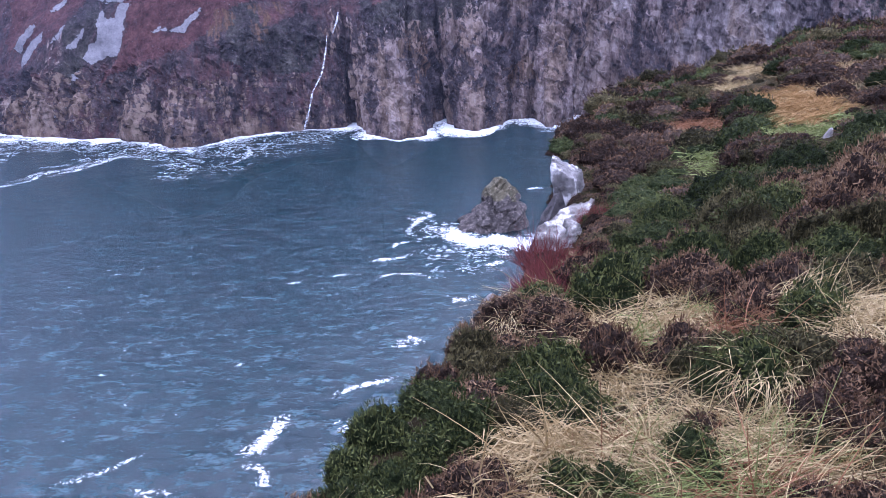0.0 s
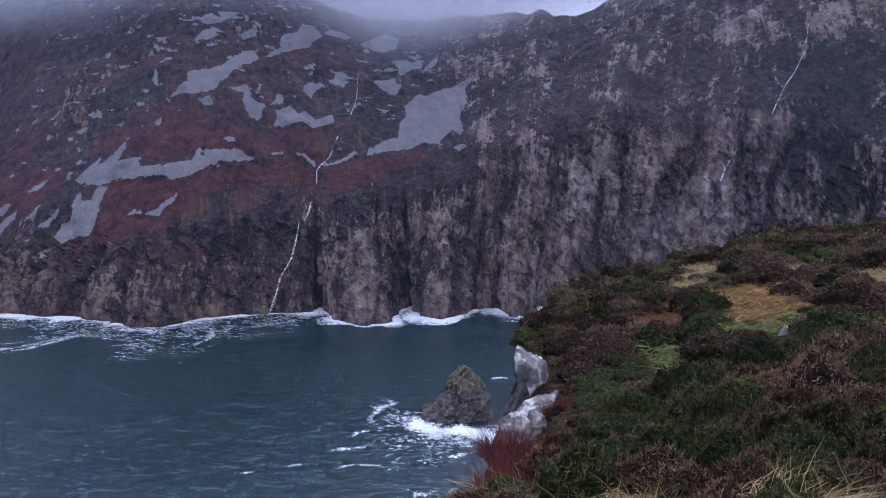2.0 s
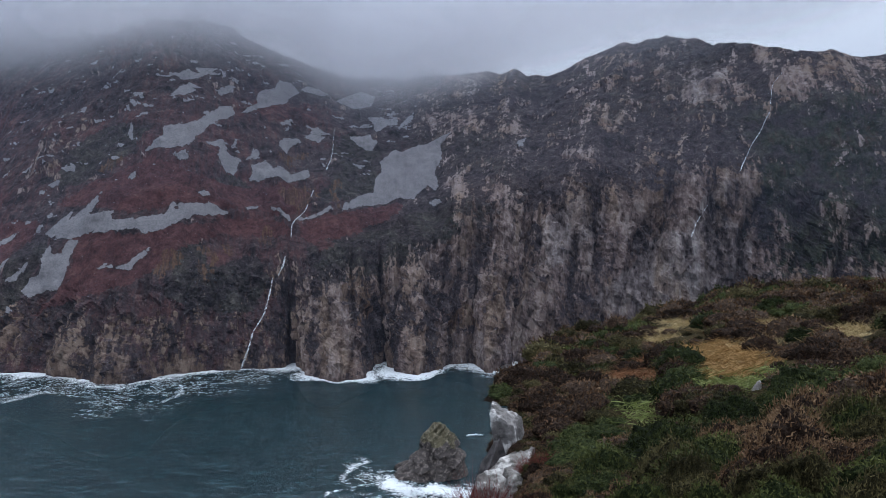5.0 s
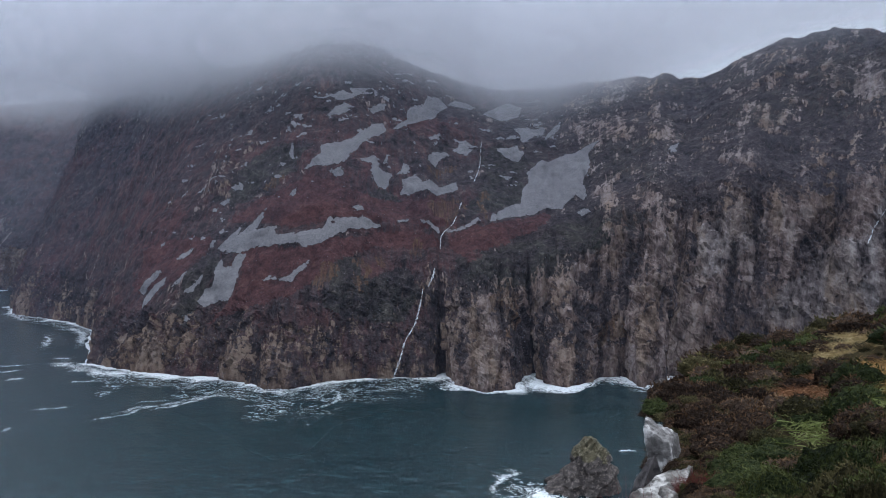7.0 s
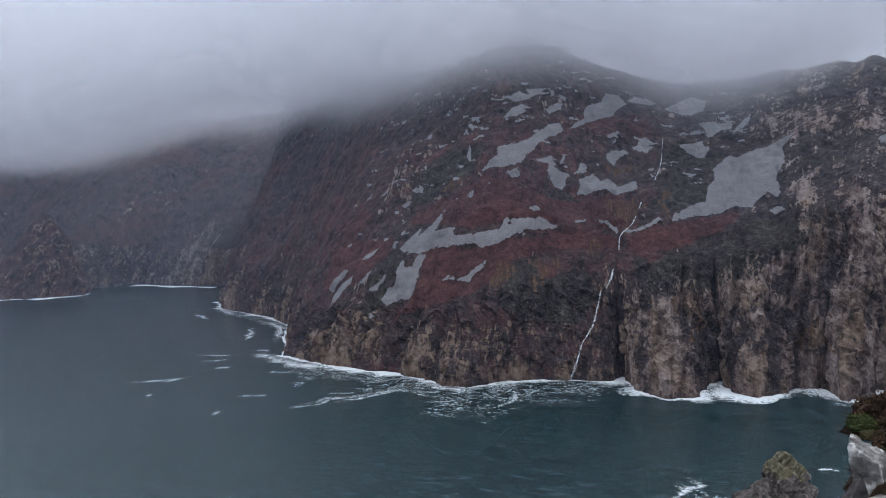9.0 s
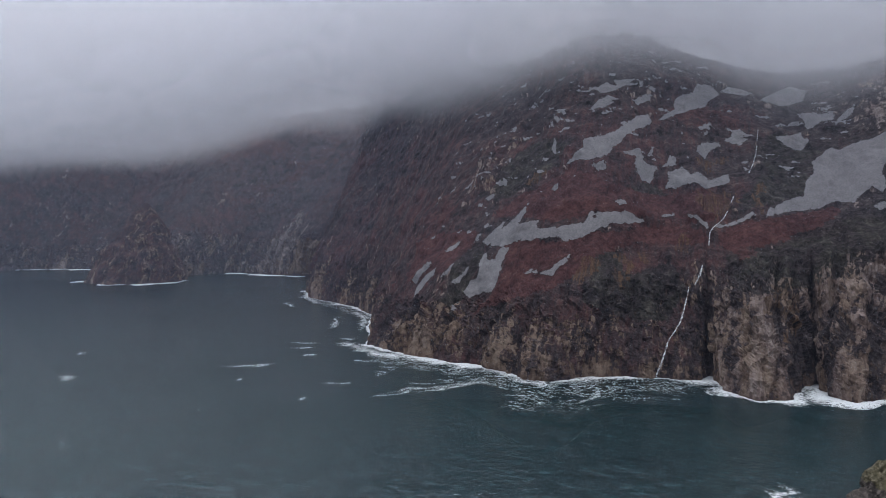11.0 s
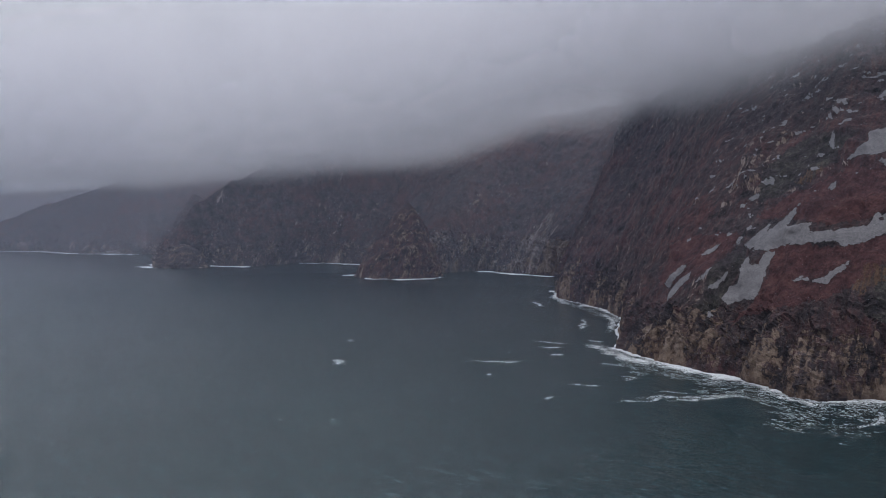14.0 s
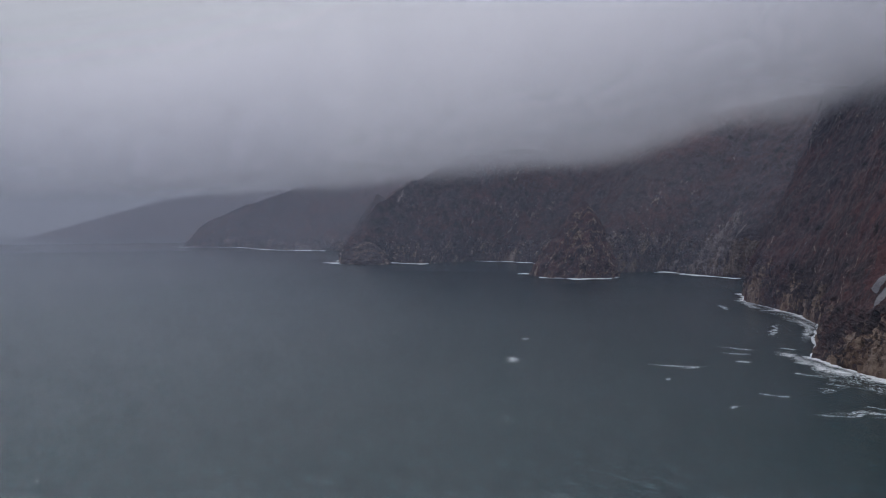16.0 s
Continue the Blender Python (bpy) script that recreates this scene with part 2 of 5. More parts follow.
def mat_rock(name, dark, light, lichen, scale=1.0):
    n = Nodes(name)
    a, b = n.noise(0.9 * scale, 6, 0.65), n.noise(6 * scale, 5, 0.7)
    col = n.ramp(a, (0.3, dark), (0.65, light))
    col = n.mix(n.step(n.noise(1.7 * scale, 5, 0.6), 0.5, 0.62), col, lichen)
    seam = n.noise(1.3 * scale, 7, 0.7, stretch=(1, 1, 2.2), warp=0.8)
    col = n.mix(n.math("MULTIPLY", n.step(seam, 0.44, 0.34), 0.85), col, dark)
    col = n.mix(n.step(n.noise(14 * scale, 4, 0.7), 0.60, 0.72), col, n.mix(0.5, col, dark))
    return n.surface(col, 0.88, n.bump(b, 0.7, 0.08 / scale, n.bump(a, 0.7, 0.4 / scale)), Specular_IOR_Level=0.25)


def mat_turf():
    n = Nodes("peaty_turf")
    a, b = n.noise(0.8, 6, 0.6), n.noise(9, 5, 0.7)
    col = n.ramp(a, (0.3, (0.010, 0.008, 0.004)), (0.5, (0.030, 0.023, 0.010)), (0.7, (0.060, 0.044, 0.018)))
    return n.surface(n.mix(n.step(b, 0.5, 0.7), col, (0.075, 0.055, 0.024)), 0.95, n.bump(b, 1.0, 0.12), Specular_IOR_Level=0.05)


def mat_plant(name, stops, rough=0.75):
    n = Nodes(name)
    g = n.add("ShaderNodeNewGeometry")
    o = n.add("ShaderNodeObjectInfo")
    v = n.math("MULTIPLY_ADD", g.outputs["Random Per Island"], 0.24, n.math("MULTIPLY_ADD", o.outputs["Random"], 0.22, n.math("MULTIPLY_ADD", n.attr("tint"), 0.28, n.math("MULTIPLY", n.noise(1.6, 4), 0.32))))
    return n.surface(n.ramp(v, *stops), rough, Specular_IOR_Level=0.08)


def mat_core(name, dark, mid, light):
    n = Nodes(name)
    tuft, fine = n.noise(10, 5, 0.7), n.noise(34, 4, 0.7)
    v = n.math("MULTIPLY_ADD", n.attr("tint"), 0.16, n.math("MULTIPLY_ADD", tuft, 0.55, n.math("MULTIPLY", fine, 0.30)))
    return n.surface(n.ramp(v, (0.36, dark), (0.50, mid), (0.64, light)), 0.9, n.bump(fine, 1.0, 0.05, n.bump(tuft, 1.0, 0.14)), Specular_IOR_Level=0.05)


M_MOUNTAIN, M_SCREE, M_SEA, M_MIST, M_TURF = mat_mountain(), mat_scree(), mat_sea(), mat_mist(), mat_turf()
# dim blue-grey tones paint the look of unlit haze into the veils
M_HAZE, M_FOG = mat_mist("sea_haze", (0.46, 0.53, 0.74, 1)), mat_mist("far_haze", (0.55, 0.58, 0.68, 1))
M_SURF = mat_foam("surf_foam", 0.15, 0.42, 0.30)
M_LACE = mat_foam("foam_lace", 0.17, 0.52, 0.45)
M_WEB = mat_web("foam_net")
M_FALL = mat_foam("falling_water", 0.10, 0.34, 0.45)
M_STACK = mat_rock("sea_stack_rock", (0.022, 0.019, 0.019), (0.10, 0.084, 0.078), (0.16, 0.135, 0.12), 0.35)
M_PALE = mat_rock("pale_lichen_rock", (0.07, 0.062, 0.058), (0.36, 0.335, 0.31), (0.56, 0.535, 0.51), 1.6)
M_STREAK = mat_rock("streaked_grey_rock", (0.05, 0.046, 0.046), (0.30, 0.28, 0.27), (0.55, 0.53, 0.52), 1.5)
M_DARK = mat_rock("dark_edge_rock", (0.028, 0.026, 0.027), (0.085, 0.074, 0.074), (0.13, 0.115, 0.112), 1.2)
M_MOSSY = mat_rock("sea_stack_moss", (0.035, 0.032, 0.02), (0.125, 0.108, 0.066), (0.19, 0.165, 0.115), 0.35)
M_HEATH = mat_plant("brown_heather", ((0.15, (0.008, 0.006, 0.005)), (0.40, (0.074, 0.041, 0.023)), (0.62, (0.17, 0.104, 0.056)), (0.9, (0.29, 0.20, 0.115))))
M_GREEN = mat_plant("green_heather", ((0.15, (0.007, 0.010, 0.004)), (0.42, (0.038, 0.045, 0.013)), (0.66, (0.090, 0.098, 0.029)), (0.95, (0.19, 0.185, 0.07))))
M_OLIVE = mat_plant("olive_heather", ((0.15, (0.009, 0.008, 0.004)), (0.45, (0.048, 0.042, 0.017)), (0.7, (0.112, 0.094, 0.040)), (0.95, (0.21, 0.17, 0.08))))
M_RED = mat_plant("red_twigs", ((0.1, (0.05, 0.012, 0.012)), (0.5, (0.13, 0.035, 0.032)), (1.0, (0.22, 0.08, 0.065))))
M_STRAW = mat_plant("straw_grass", ((0.15, (0.12, 0.08, 0.035)), (0.4, (0.27, 0.19, 0.085)), (0.62, (0.44, 0.34, 0.17)), (0.9, (0.60, 0.50, 0.29))), 0.6)
M_RUST = mat_plant("rust_grass", ((0.1, (0.07, 0.030, 0.016)), (0.5, (0.20, 0.095, 0.045)), (1.0, (0.36, 0.21, 0.12))), 0.7)
M_TAN = mat_plant("tan_grass", ((0.1, (0.16, 0.09, 0.035)), (0.5, (0.36, 0.22, 0.085)), (1.0, (0.50, 0.35, 0.17))), 0.7)
M_BLADE = mat_plant("green_grass", ((0.1, (0.07, 0.085, 0.025)), (0.5, (0.17, 0.20, 0.06)), (1.0, (0.34, 0.34, 0.14))), 0.6)

# ---- shape helpers ----
def smooth(a, b, x):
    t = np.clip((np.asarray(x, float) - a) / (b - a), 0, 1)
    return t * t * (3 - 2 * t)


def value_noise(p, seed=0):
    """Smooth value noise in 0..1 at the points p, an (n, 3) array."""
    i = np.floor(p).astype(np.int64)
    f = p - i
    f = f * f * f * (f * (f * 6 - 15) + 10)
    total = np.zeros(len(p))
    for dx in (0, 1):
        for dy in (0, 1):
            for dz in (0, 1):
                h = ((i[:, 0] + dx) * 374761393 + (i[:, 1] + dy) * 668265263 + (i[:, 2] + dz) * 1274126177 + seed * 982451653) & 0x7FFFFFFF
                h = ((h ^ (h >> 13)) * 1103515245) & 0x7FFFFFFF
                h = ((h ^ (h >> 16)) * 69069) & 0x7FFFFFFF
                w = (f[:, 0] if dx else 1 - f[:, 0]) * (f[:, 1] if dy else 1 - f[:, 1]) * (f[:, 2] if dz else 1 - f[:, 2])
                total += w * (h / 0x7FFFFFFF)
    return total


def fbm(p, octaves=4, seed=0, gain=0.5):
    total, amp, norm = np.zeros(len(p)), 1.0, 0.0
    for k in range(octaves):
        total += amp * value_noise(p * 2.03 ** k + 17.3 * k, seed + k)
        norm += amp
        amp *= gain
    return total / norm


def ridged(p, octaves=4, seed=0, gain=0.5):
    total, amp, norm = np.zeros(len(p)), 1.0, 0.0
    for k in range(octaves):
        total += amp * (1 - np.abs(2 * value_noise(p * 2.03 ** k + 9.1 * k, seed + k) - 1))
        norm += amp
        amp *= gain
    return total / norm


def cells(p, seed):
    """A constant value in 0..1 for each cell of a jittered lattice, at the points p."""
    base = np.floor(p).astype(np.int64)
    best, val = np.full(len(p), 9.0), np.zeros(len(p))
    for dx in (-1, 0, 1):
        for dy in (-1, 0, 1):
            for dz in (-1, 0, 1):
                c = base + np.array([dx, dy, dz])
                h = (c[:, 0] * 374761393 + c[:, 1] * 668265263 + c[:, 2] * 1274126177 + seed * 982451653) & 0x7FFFFFFF
                h = ((h ^ (h >> 13)) * 1103515245) & 0x7FFFFFFF
                k = h ^ (h >> 16)
                jit = np.stack([(k & 255), ((k >> 8) & 255), ((k >> 16) & 127) * 2], 1) / 255.0
                d = np.sum((c + jit - p) ** 2, 1)
                near = d < best
                best = np.where(near, d, best)
                val = np.where(near, ((k * 69069 + 12345) & 0xFFFF) / 65535.0, val)
    return val


def mesh_from(name, verts, quads, material, attrs=None, smooth_shade=True):
    me = bpy.data.meshes.new(name)
    nv, nq = len(verts), len(quads)
    size = quads.shape[1]
    me.vertices.add(nv)
    me.vertices.foreach_set("co", np.ascontiguousarray(verts, np.float32).ravel())
    me.loops.add(nq * size)
    me.loops.foreach_set("vertex_index", np.ascontiguousarray(quads, np.int32).ravel())
    me.polygons.add(nq)
    me.polygons.foreach_set("loop_start", np.arange(0, nq * size, size, dtype=np.int32))
    me.polygons.foreach_set("use_smooth", np.full(nq, smooth_shade))
    for key, v in (attrs or {}).items():
        a = me.attributes.new(key, "FLOAT", "POINT")
        a.data.foreach_set("value", np.ascontiguousarray(v, np.float32))
    me.update(calc_edges=True)
    me.validate()
    me.materials.append(material)
    return me


def grid_quads(nu, nv):
    a = np.arange(nu * nv).reshape(nu, nv)
    return np.stack([a[:-1, :-1], a[1:, :-1], a[1:, 1:], a[:-1, 1:]], -1).reshape(-1, 4)


def along(points, step):
    """Points at even steps along a polyline of rows; also the fraction of length of each."""
    p = np.array(points, float)
    d = np.r_[0, np.cumsum(np.linalg.norm(np.diff(p[:, :2], axis=0), axis=1))]
    s = np.linspace(0, d[-1], max(3, int(d[-1] / step) + 1))
    return np.stack([np.interp(s, d, p[:, k]) for k in range(p.shape[1])], 1), s


def soften(p, n):
    for _ in range(n):
        q = p.copy()
        q[1:-1] = (p[:-2] + 2 * p[1:-1] + p[2:]) / 4
        p = q
    return p


# ---- the mountains ----
def cliff_sheet(coast, ridge, step, rows, seed, rough=1.0, back=250):
    """Coast rows: x, y, height of the sea cliff's top, share of the way to the ridge at that height. Ridge rows: x, y, z.
    Both run from the same end to the other. Returns vertices in a (nu, nv, 3) grid with the share of height."""
    c, s = along(coast, step)
    c = soften(c, 2)
    r0 = np.array(ridge, float)
    u = np.linspace(0, 1, len(r0)) if r0.shape[1] == 3 else r0[:, 3]
    share = s / s[-1]
    r = np.stack([np.interp(share, u, r0[:, k]) for k in range(3)], 1)
    r = soften(r, int(8 / step) + 2)
    r[:, :2] = soften(r[:, :2], int(900 / step))
    nu = len(c)
    v = np.linspace(0, 1, rows)
    cliff_v = 0.36
    cz, cs = c[:, 2:3], c[:, 3:4]
    lower = np.clip(v / cliff_v, 0, 1)[None, :]
    upper = np.clip((v - cliff_v) / (1 - cliff_v), 0, 1)[None, :]
    z = cz * lower ** 0.95 + (r[:, 2:3] - cz) * (1 - (1 - upper) ** 1.12)
    way = cs * lower ** 1.15 + (1 - cs) * upper
    calm = soften(c, int(700 / step))
    stay = 1 - lower ** 0.85
    cx, cy = (calm[:, k:k + 1] + (c[:, k:k + 1] - calm[:, k:k + 1]) * stay for k in (0, 1))
    x = cx + (r[:, 0:1] - cx) * way
    y = cy + (r[:, 1:2] - cy) * way
    p = np.stack([x, y, z - 3 * (v[None, :] < 1e-6)], -1)
    # outward horizontal direction
    out = soften(c[:, :2], int(60 / step)) - r[:, :2]
    out /= np.linalg.norm(out, axis=1)[:, None]
    flat = p.reshape(-1, 3)
    lowm = np.broadcast_to(1 - smooth(0.75, 1.25, z / np.maximum(cz, 1)), z.shape).ravel()
    along_u = np.broadcast_to(s[:, None], z.shape).ravel()
    hz = np.broadcast_to(z, z.shape).ravel()
    body = fbm(flat / 60, 5, seed + 7, 0.55) - 0.5
    sway = along_u + 26 * (fbm(flat / 75, 3, seed + 50) - 0.5) + 0.10 * hz
    line = lambda wide, tall: np.stack([sway / wide, hz / tall, 0 * hz], 1)
    spur = ridged(line(95, 500), 2, seed, 0.45) - 0.5
    gully = np.abs(2 * fbm(line(34, 230), 2, seed + 11, 0.4) - 1)
    gully = np.clip(gully * 2.6, 0, 1) ** 0.7 - 0.62
    fin = ridged(line(13, 110), 3, seed + 21, 0.55) - 0.5
    crag = ridged(flat / np.array([13, 13, 20]), 5, seed + 31, 0.58) - 0.5
    edge = np.broadcast_to((np.sin(np.pi * np.clip(v, 0, 1)) ** 0.35)[None, :], z.shape).ravel()
    nrm = np.cross(np.gradient(p, axis=0), np.gradient(p, axis=1))
    nrm = soften(soften(nrm, 3).transpose(1, 0, 2), 3).transpose(1, 0, 2)
    nrm /= np.linalg.norm(nrm, axis=-1)[..., None] + 1e-9
    nrm *= np.where(np.sum(nrm[..., :2] * out[:, None, :], -1) < 0, -1, 1)[..., None]
    nrm = nrm.reshape(-1, 3)
    far_push = rough * (spur * (11 + 8 * lowm) + body * 20 + gully * (3.0 + 8 * lowm)) * (0.25 + 0.75 * edge)
    push = rough * (fin * (2.0 + 3.6 * lowm) + crag * (1.8 + 6.0 * lowm)) * (0.25 + 0.75 * edge)
    tilt = flat + np.stack([0.25 * flat[:, 2], 0 * hz, 0 * hz], 1)
    push = push + rough * ((cells(tilt / np.array([9, 9, 34]), seed + 5) - 0.5) * 7.0 + (cells(tilt / np.array([4.5, 4.5, 9]), seed + 6) - 0.5) * 3.0) * lowm * (0.3 + 0.7 * edge)
    knob = smooth(0.56, 0.68, fbm(flat / np.array([15, 15, 22]), 4, seed + 61, 0.55))
    push = push + rough * knob * (2.6 + 1.5 * crag) * (1 - lowm) * edge
    lift = rough * (body * 8 + crag * 0.6) * (1 - lowm) * edge
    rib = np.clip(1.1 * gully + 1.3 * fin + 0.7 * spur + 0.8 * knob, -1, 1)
    o = np.repeat(out, rows, 0)
    flat = flat + np.stack([o[:, 0] * far_push, o[:, 1] * far_push, lift], 1) + nrm * push[:, None]
    wob = (fbm(np.stack([along_u / 30, along_u * 0, along_u * 0], 1), 4, seed + 3) - 0.5) * 16
    flat[:, 2] += wob * np.broadcast_to((v ** 6)[None, :], z.shape).ravel() * rough
    p = flat.reshape(nu, rows, 3)
    # the far side falls away behind the ridge
    tail = p[:, -1:, :].repeat(4, 1)
    for k, (d, fall) in enumerate(((12, 2), (40, 12), (110, 60), (back, 330))):
        tail[:, k, 0] -= out[:, 0] * d
        tail[:, k, 1] -= out[:, 1] * d
        tail[:, k, 2] -= fall
    return np.concatenate([p, tail], 1), lowm.reshape(nu, rows), s, rib.reshape(nu, rows)


def normals_z(p):
    du = np.gradient(p, axis=0)
    dv = np.gradient(p, axis=1)
    n = np.cross(du, dv)
    n /= np.linalg.norm(n, axis=-1)[..., None] + 1e-9
    return np.abs(n[..., 2])


def inside(poly, x, z):
    """Which of the points (x, z) lie within the outline."""
    hit = np.zeros(len(x), bool)
    n = len(poly)
    for k in range(n):
        (x0, z0), (x1, z1) = poly[k], poly[(k + 1) % n]
        if z0 != z1:
            hit ^= ((z0 > z) != (z1 > z)) & (x < (x1 - x0) * (z - z0) / (z1 - z0) + x0)
    return hit


def zone(polys, flat, seed, wobble=9.0, scale=22.0):
    """A mask of areas outlined in front view (x, z), with ragged borders."""
    w = lambda k: (fbm(flat / scale, 5, seed + k, 0.65) - 0.5) * 2 * wobble
    x, z = flat[:, 0] + w(0), flat[:, 2] + 0.8 * w(9)
    m = np.zeros(len(flat), bool)
    for p in polys:
        m |= inside(p, x, z)
    return m.astype(float)


# areas of the main face in front view, x and z
RED_HEATHER = (
    ((-66, 115), (-36, 120), (-18, 126), (17, 133), (25, 128), (7, 115), (-20, 103), (-51, 90), (-65, 98)),
    ((-260, 97), (-223, 102), (-190, 100), (-162, 110), (-128, 114), (-86, 112), (-74, 102), (-107, 100), (-135, 103), (-150, 94), (-165, 84), (-188, 63), (-217, 56), (-272, 38), (-249, 55), (-244, 76)),
    ((-369, 67), (-366, 100), (-320, 109), (-282, 108), (-293, 86), (-330, 59)),
    ((-278, 125), (-252, 144), (-203, 171), (-164, 152), (-118, 143), (-88, 147), (-67, 141), (-77, 118), (-129, 124), (-167, 129), (-205, 120)))
DARK_HEATH = (
    ((-296, 90), (-273, 96), (-277, 61), (-281, 38), (-297, 47)), ((-163, 94), (-151, 98), (-140, 73), (-103, 83), (-89, 62), (-101, 41), (-138, 45), (-162, 57)),
    ((-60, 92), (-19, 102), (13, 114), (35, 128), (63, 139), (67, 106), (32, 80), (-11, 70), (-47, 64)), ((-279, 141), (-241, 156), (-222, 172), (-210, 201), (-252, 203), (-291, 175)),
    ((-173, 140), (-164, 152), (-135, 151), (-118, 143), (-130, 130), (-160, 133)), ((-59, 126), (-44, 169), (-7, 170), (1, 146), (-26, 133)), ((-51, 190), (-30, 203), (14, 188), (3, 169), (-39, 169)))
TAN_GRASS = (
    ((-174, 69), (-180, 83), (-166, 92), (-158, 83), (-160, 70)), ((-147, 90), (-142, 96), (-133, 78), (-134, 69), (-145, 79)), ((-133, 94), (-124, 96), (-124, 83), (-127, 83)),
    ((-104, 105), (-93, 106), (-88, 92), (-97, 90)), ((-92, 144), (-67, 148), (-60, 130), (-71, 118), (-86, 128)), ((-24, 68), (-13, 69), (-8, 35), (-15, 34)), ((-47, 152), (-38, 149), (-39, 126), (-46, 130)),
    ((54, 40), (71, 45), (77, 26), (57, 24)), ((-256, 153), (-237, 173), (-227, 169), (-239, 150)), ((-96, 179), (-75, 183), (-72, 170), (-88, 167)))
CRAGS = (
    ((-344, 152), (-352, 214), (-283, 220), (-266, 192), (-292, 157), (-326, 146)), ((-216, 19), (-211, 37), (-168, 42), (-161, 6), (-209, 4)), ((-59, 55), (-38, 53), (-15, 49), (-12, 6), (-47, 3), (-44, 34)),
    ((18, 241), (60, 239), (60, 205), (20, 201)), ((-366, 24), (-294, 37), (-225, 27), (-223, 10), (-337, 2)), ((11, 12), (14, 34), (71, 28), (102, 22), (94, 8), (29, 4)), ((-210, 255), (-140, 282), (-132, 244), (-192, 232)))
PALE_ROCK = (
    ((294, 286), (334, 280), (342, 262), (327, 234), (283, 231), (284, 255)), ((226, 231), (249, 240), (240, 207), (218, 207)), ((138, 115), (183, 141), (196, 115), (178, 96), (141, 72)),
    ((204, 77), (245, 101), (297, 128), (310, 99), (298, 51), (268, 45), (210, 37), (177, 47)), ((294, 153), (313, 158), (305, 139), (270, 113), (256, 89), (268, 116)), ((74, 255), (102, 294), (129, 297), (114, 262)))



def mountain(name, label, coast, ridge, step, rows, seed, rough=1.0, tan=0.3, back=250, main=False, bare=(), ochre=()):
    p, lowm, s, ribs = cliff_sheet(coast, ridge, step, rows, seed, rough, back)
    nu, nv = p.shape[:2]
    steep = 1 - normals_z(p).ravel()
    flat = p.reshape(-1, 3)
    x, z = flat[:, 0], flat[:, 2]
    low = np.concatenate([lowm, np.zeros((nu, nv - rows))], 1).ravel()
    rib = np.concatenate([ribs, np.zeros((nu, nv - rows))], 1).ravel()
    patch = fbm(flat / np.array([45, 45, 36]), 4, seed + 44) - 0.5
    blob = fbm(flat / np.array([90, 90, 60]), 4, seed + 31)
    streak = fbm(flat / np.array([12, 12, 70]), 4, seed + 37) - 0.5
    tans = smooth(0.05, 0.2, streak) * tan
    rock = (0.10 if main else -0.10) + 0.20 * smooth(0.35, 0.8, steep) + 0.22 * low + 0.24 * rib + 0.5 * patch
    red, pale, green, stony = 0.40 + 0.6 * (blob - 0.5) - 0.1 * low, 0.12 * low, 0.3 * smooth(0.45, 0.6, blob), 0 * x
    if main:
        west = smooth(60, -140, x)
        heather = zone(RED_HEATHER, flat, 301, 9)
        dark = zone(DARK_HEATH, flat, 305, 12)
        bluff = zone(PALE_ROCK, flat, 351, 14, 26)
        crags = zone(CRAGS, flat, 322, 16, 20)
        red = 0.16 + 0.28 * west * smooth(330, 220, z) + 0.5 * (blob - 0.5) + 0.55 * heather - 0.35 * dark - 0.08 * low
        tans = np.maximum(tans * (0.5 + 0.5 * west), 0.62 * zone(TAN_GRASS, flat, 333, 16, 14))
        tans = np.maximum(tans, 0.36 * west * low)
        pale = np.clip(0.65 * bluff + 0.12 * smooth(20, 120, x) * smooth(260, 140, z) + 0.15 * crags + 0.1 * (blob - 0.5), 0, 1)
        rock = rock - 0.05 * west - 0.18 * west * low * smooth(5, 45, z) + 0.18 * bluff + 0.14 * crags + 0.12 * smooth(20, 100, x) - 0.3 * heather - 0.16 * dark - (0.03 + 0.09 * west) * (1 - low) - 0.25 * smooth(310, 350, x) * smooth(230, 200, z)
        green = np.clip(0.9 * smooth(300, 350, x) * smooth(270, 200, z) + 0.45 * dark + 0.35 * smooth(0, 90, x) * smooth(0.45, 0.6, blob), 0, 1)
        stony = np.clip(0.9 * crags + 0.35 * smooth(150, 230, z) * smooth(80, -20, x) + 0.15, 0, 1)
    if bare:
        rock = rock + 0.35 * zone(bare, flat, 341, 25, 40)
    if ochre:
        tans = np.maximum(tans, 0.9 * zone(ochre, flat, 345, 14, 20))
        pale = np.maximum(pale, 0.5 * zone(bare, flat, 341, 25, 40))
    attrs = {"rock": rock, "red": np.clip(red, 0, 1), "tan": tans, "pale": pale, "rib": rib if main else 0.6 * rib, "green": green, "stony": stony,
             "su": np.repeat(s, nv), "hv": z + 0.6 * np.tile(np.arange(nv), nu)}
    quads = grid_quads(nu, nv)
    ob = new(name, mesh_from(name, flat, quads, M_MOUNTAIN, attrs, low[quads].mean(1) < 0.3))
    tagged(ob, label, "mountain", kind="structure")
    return p


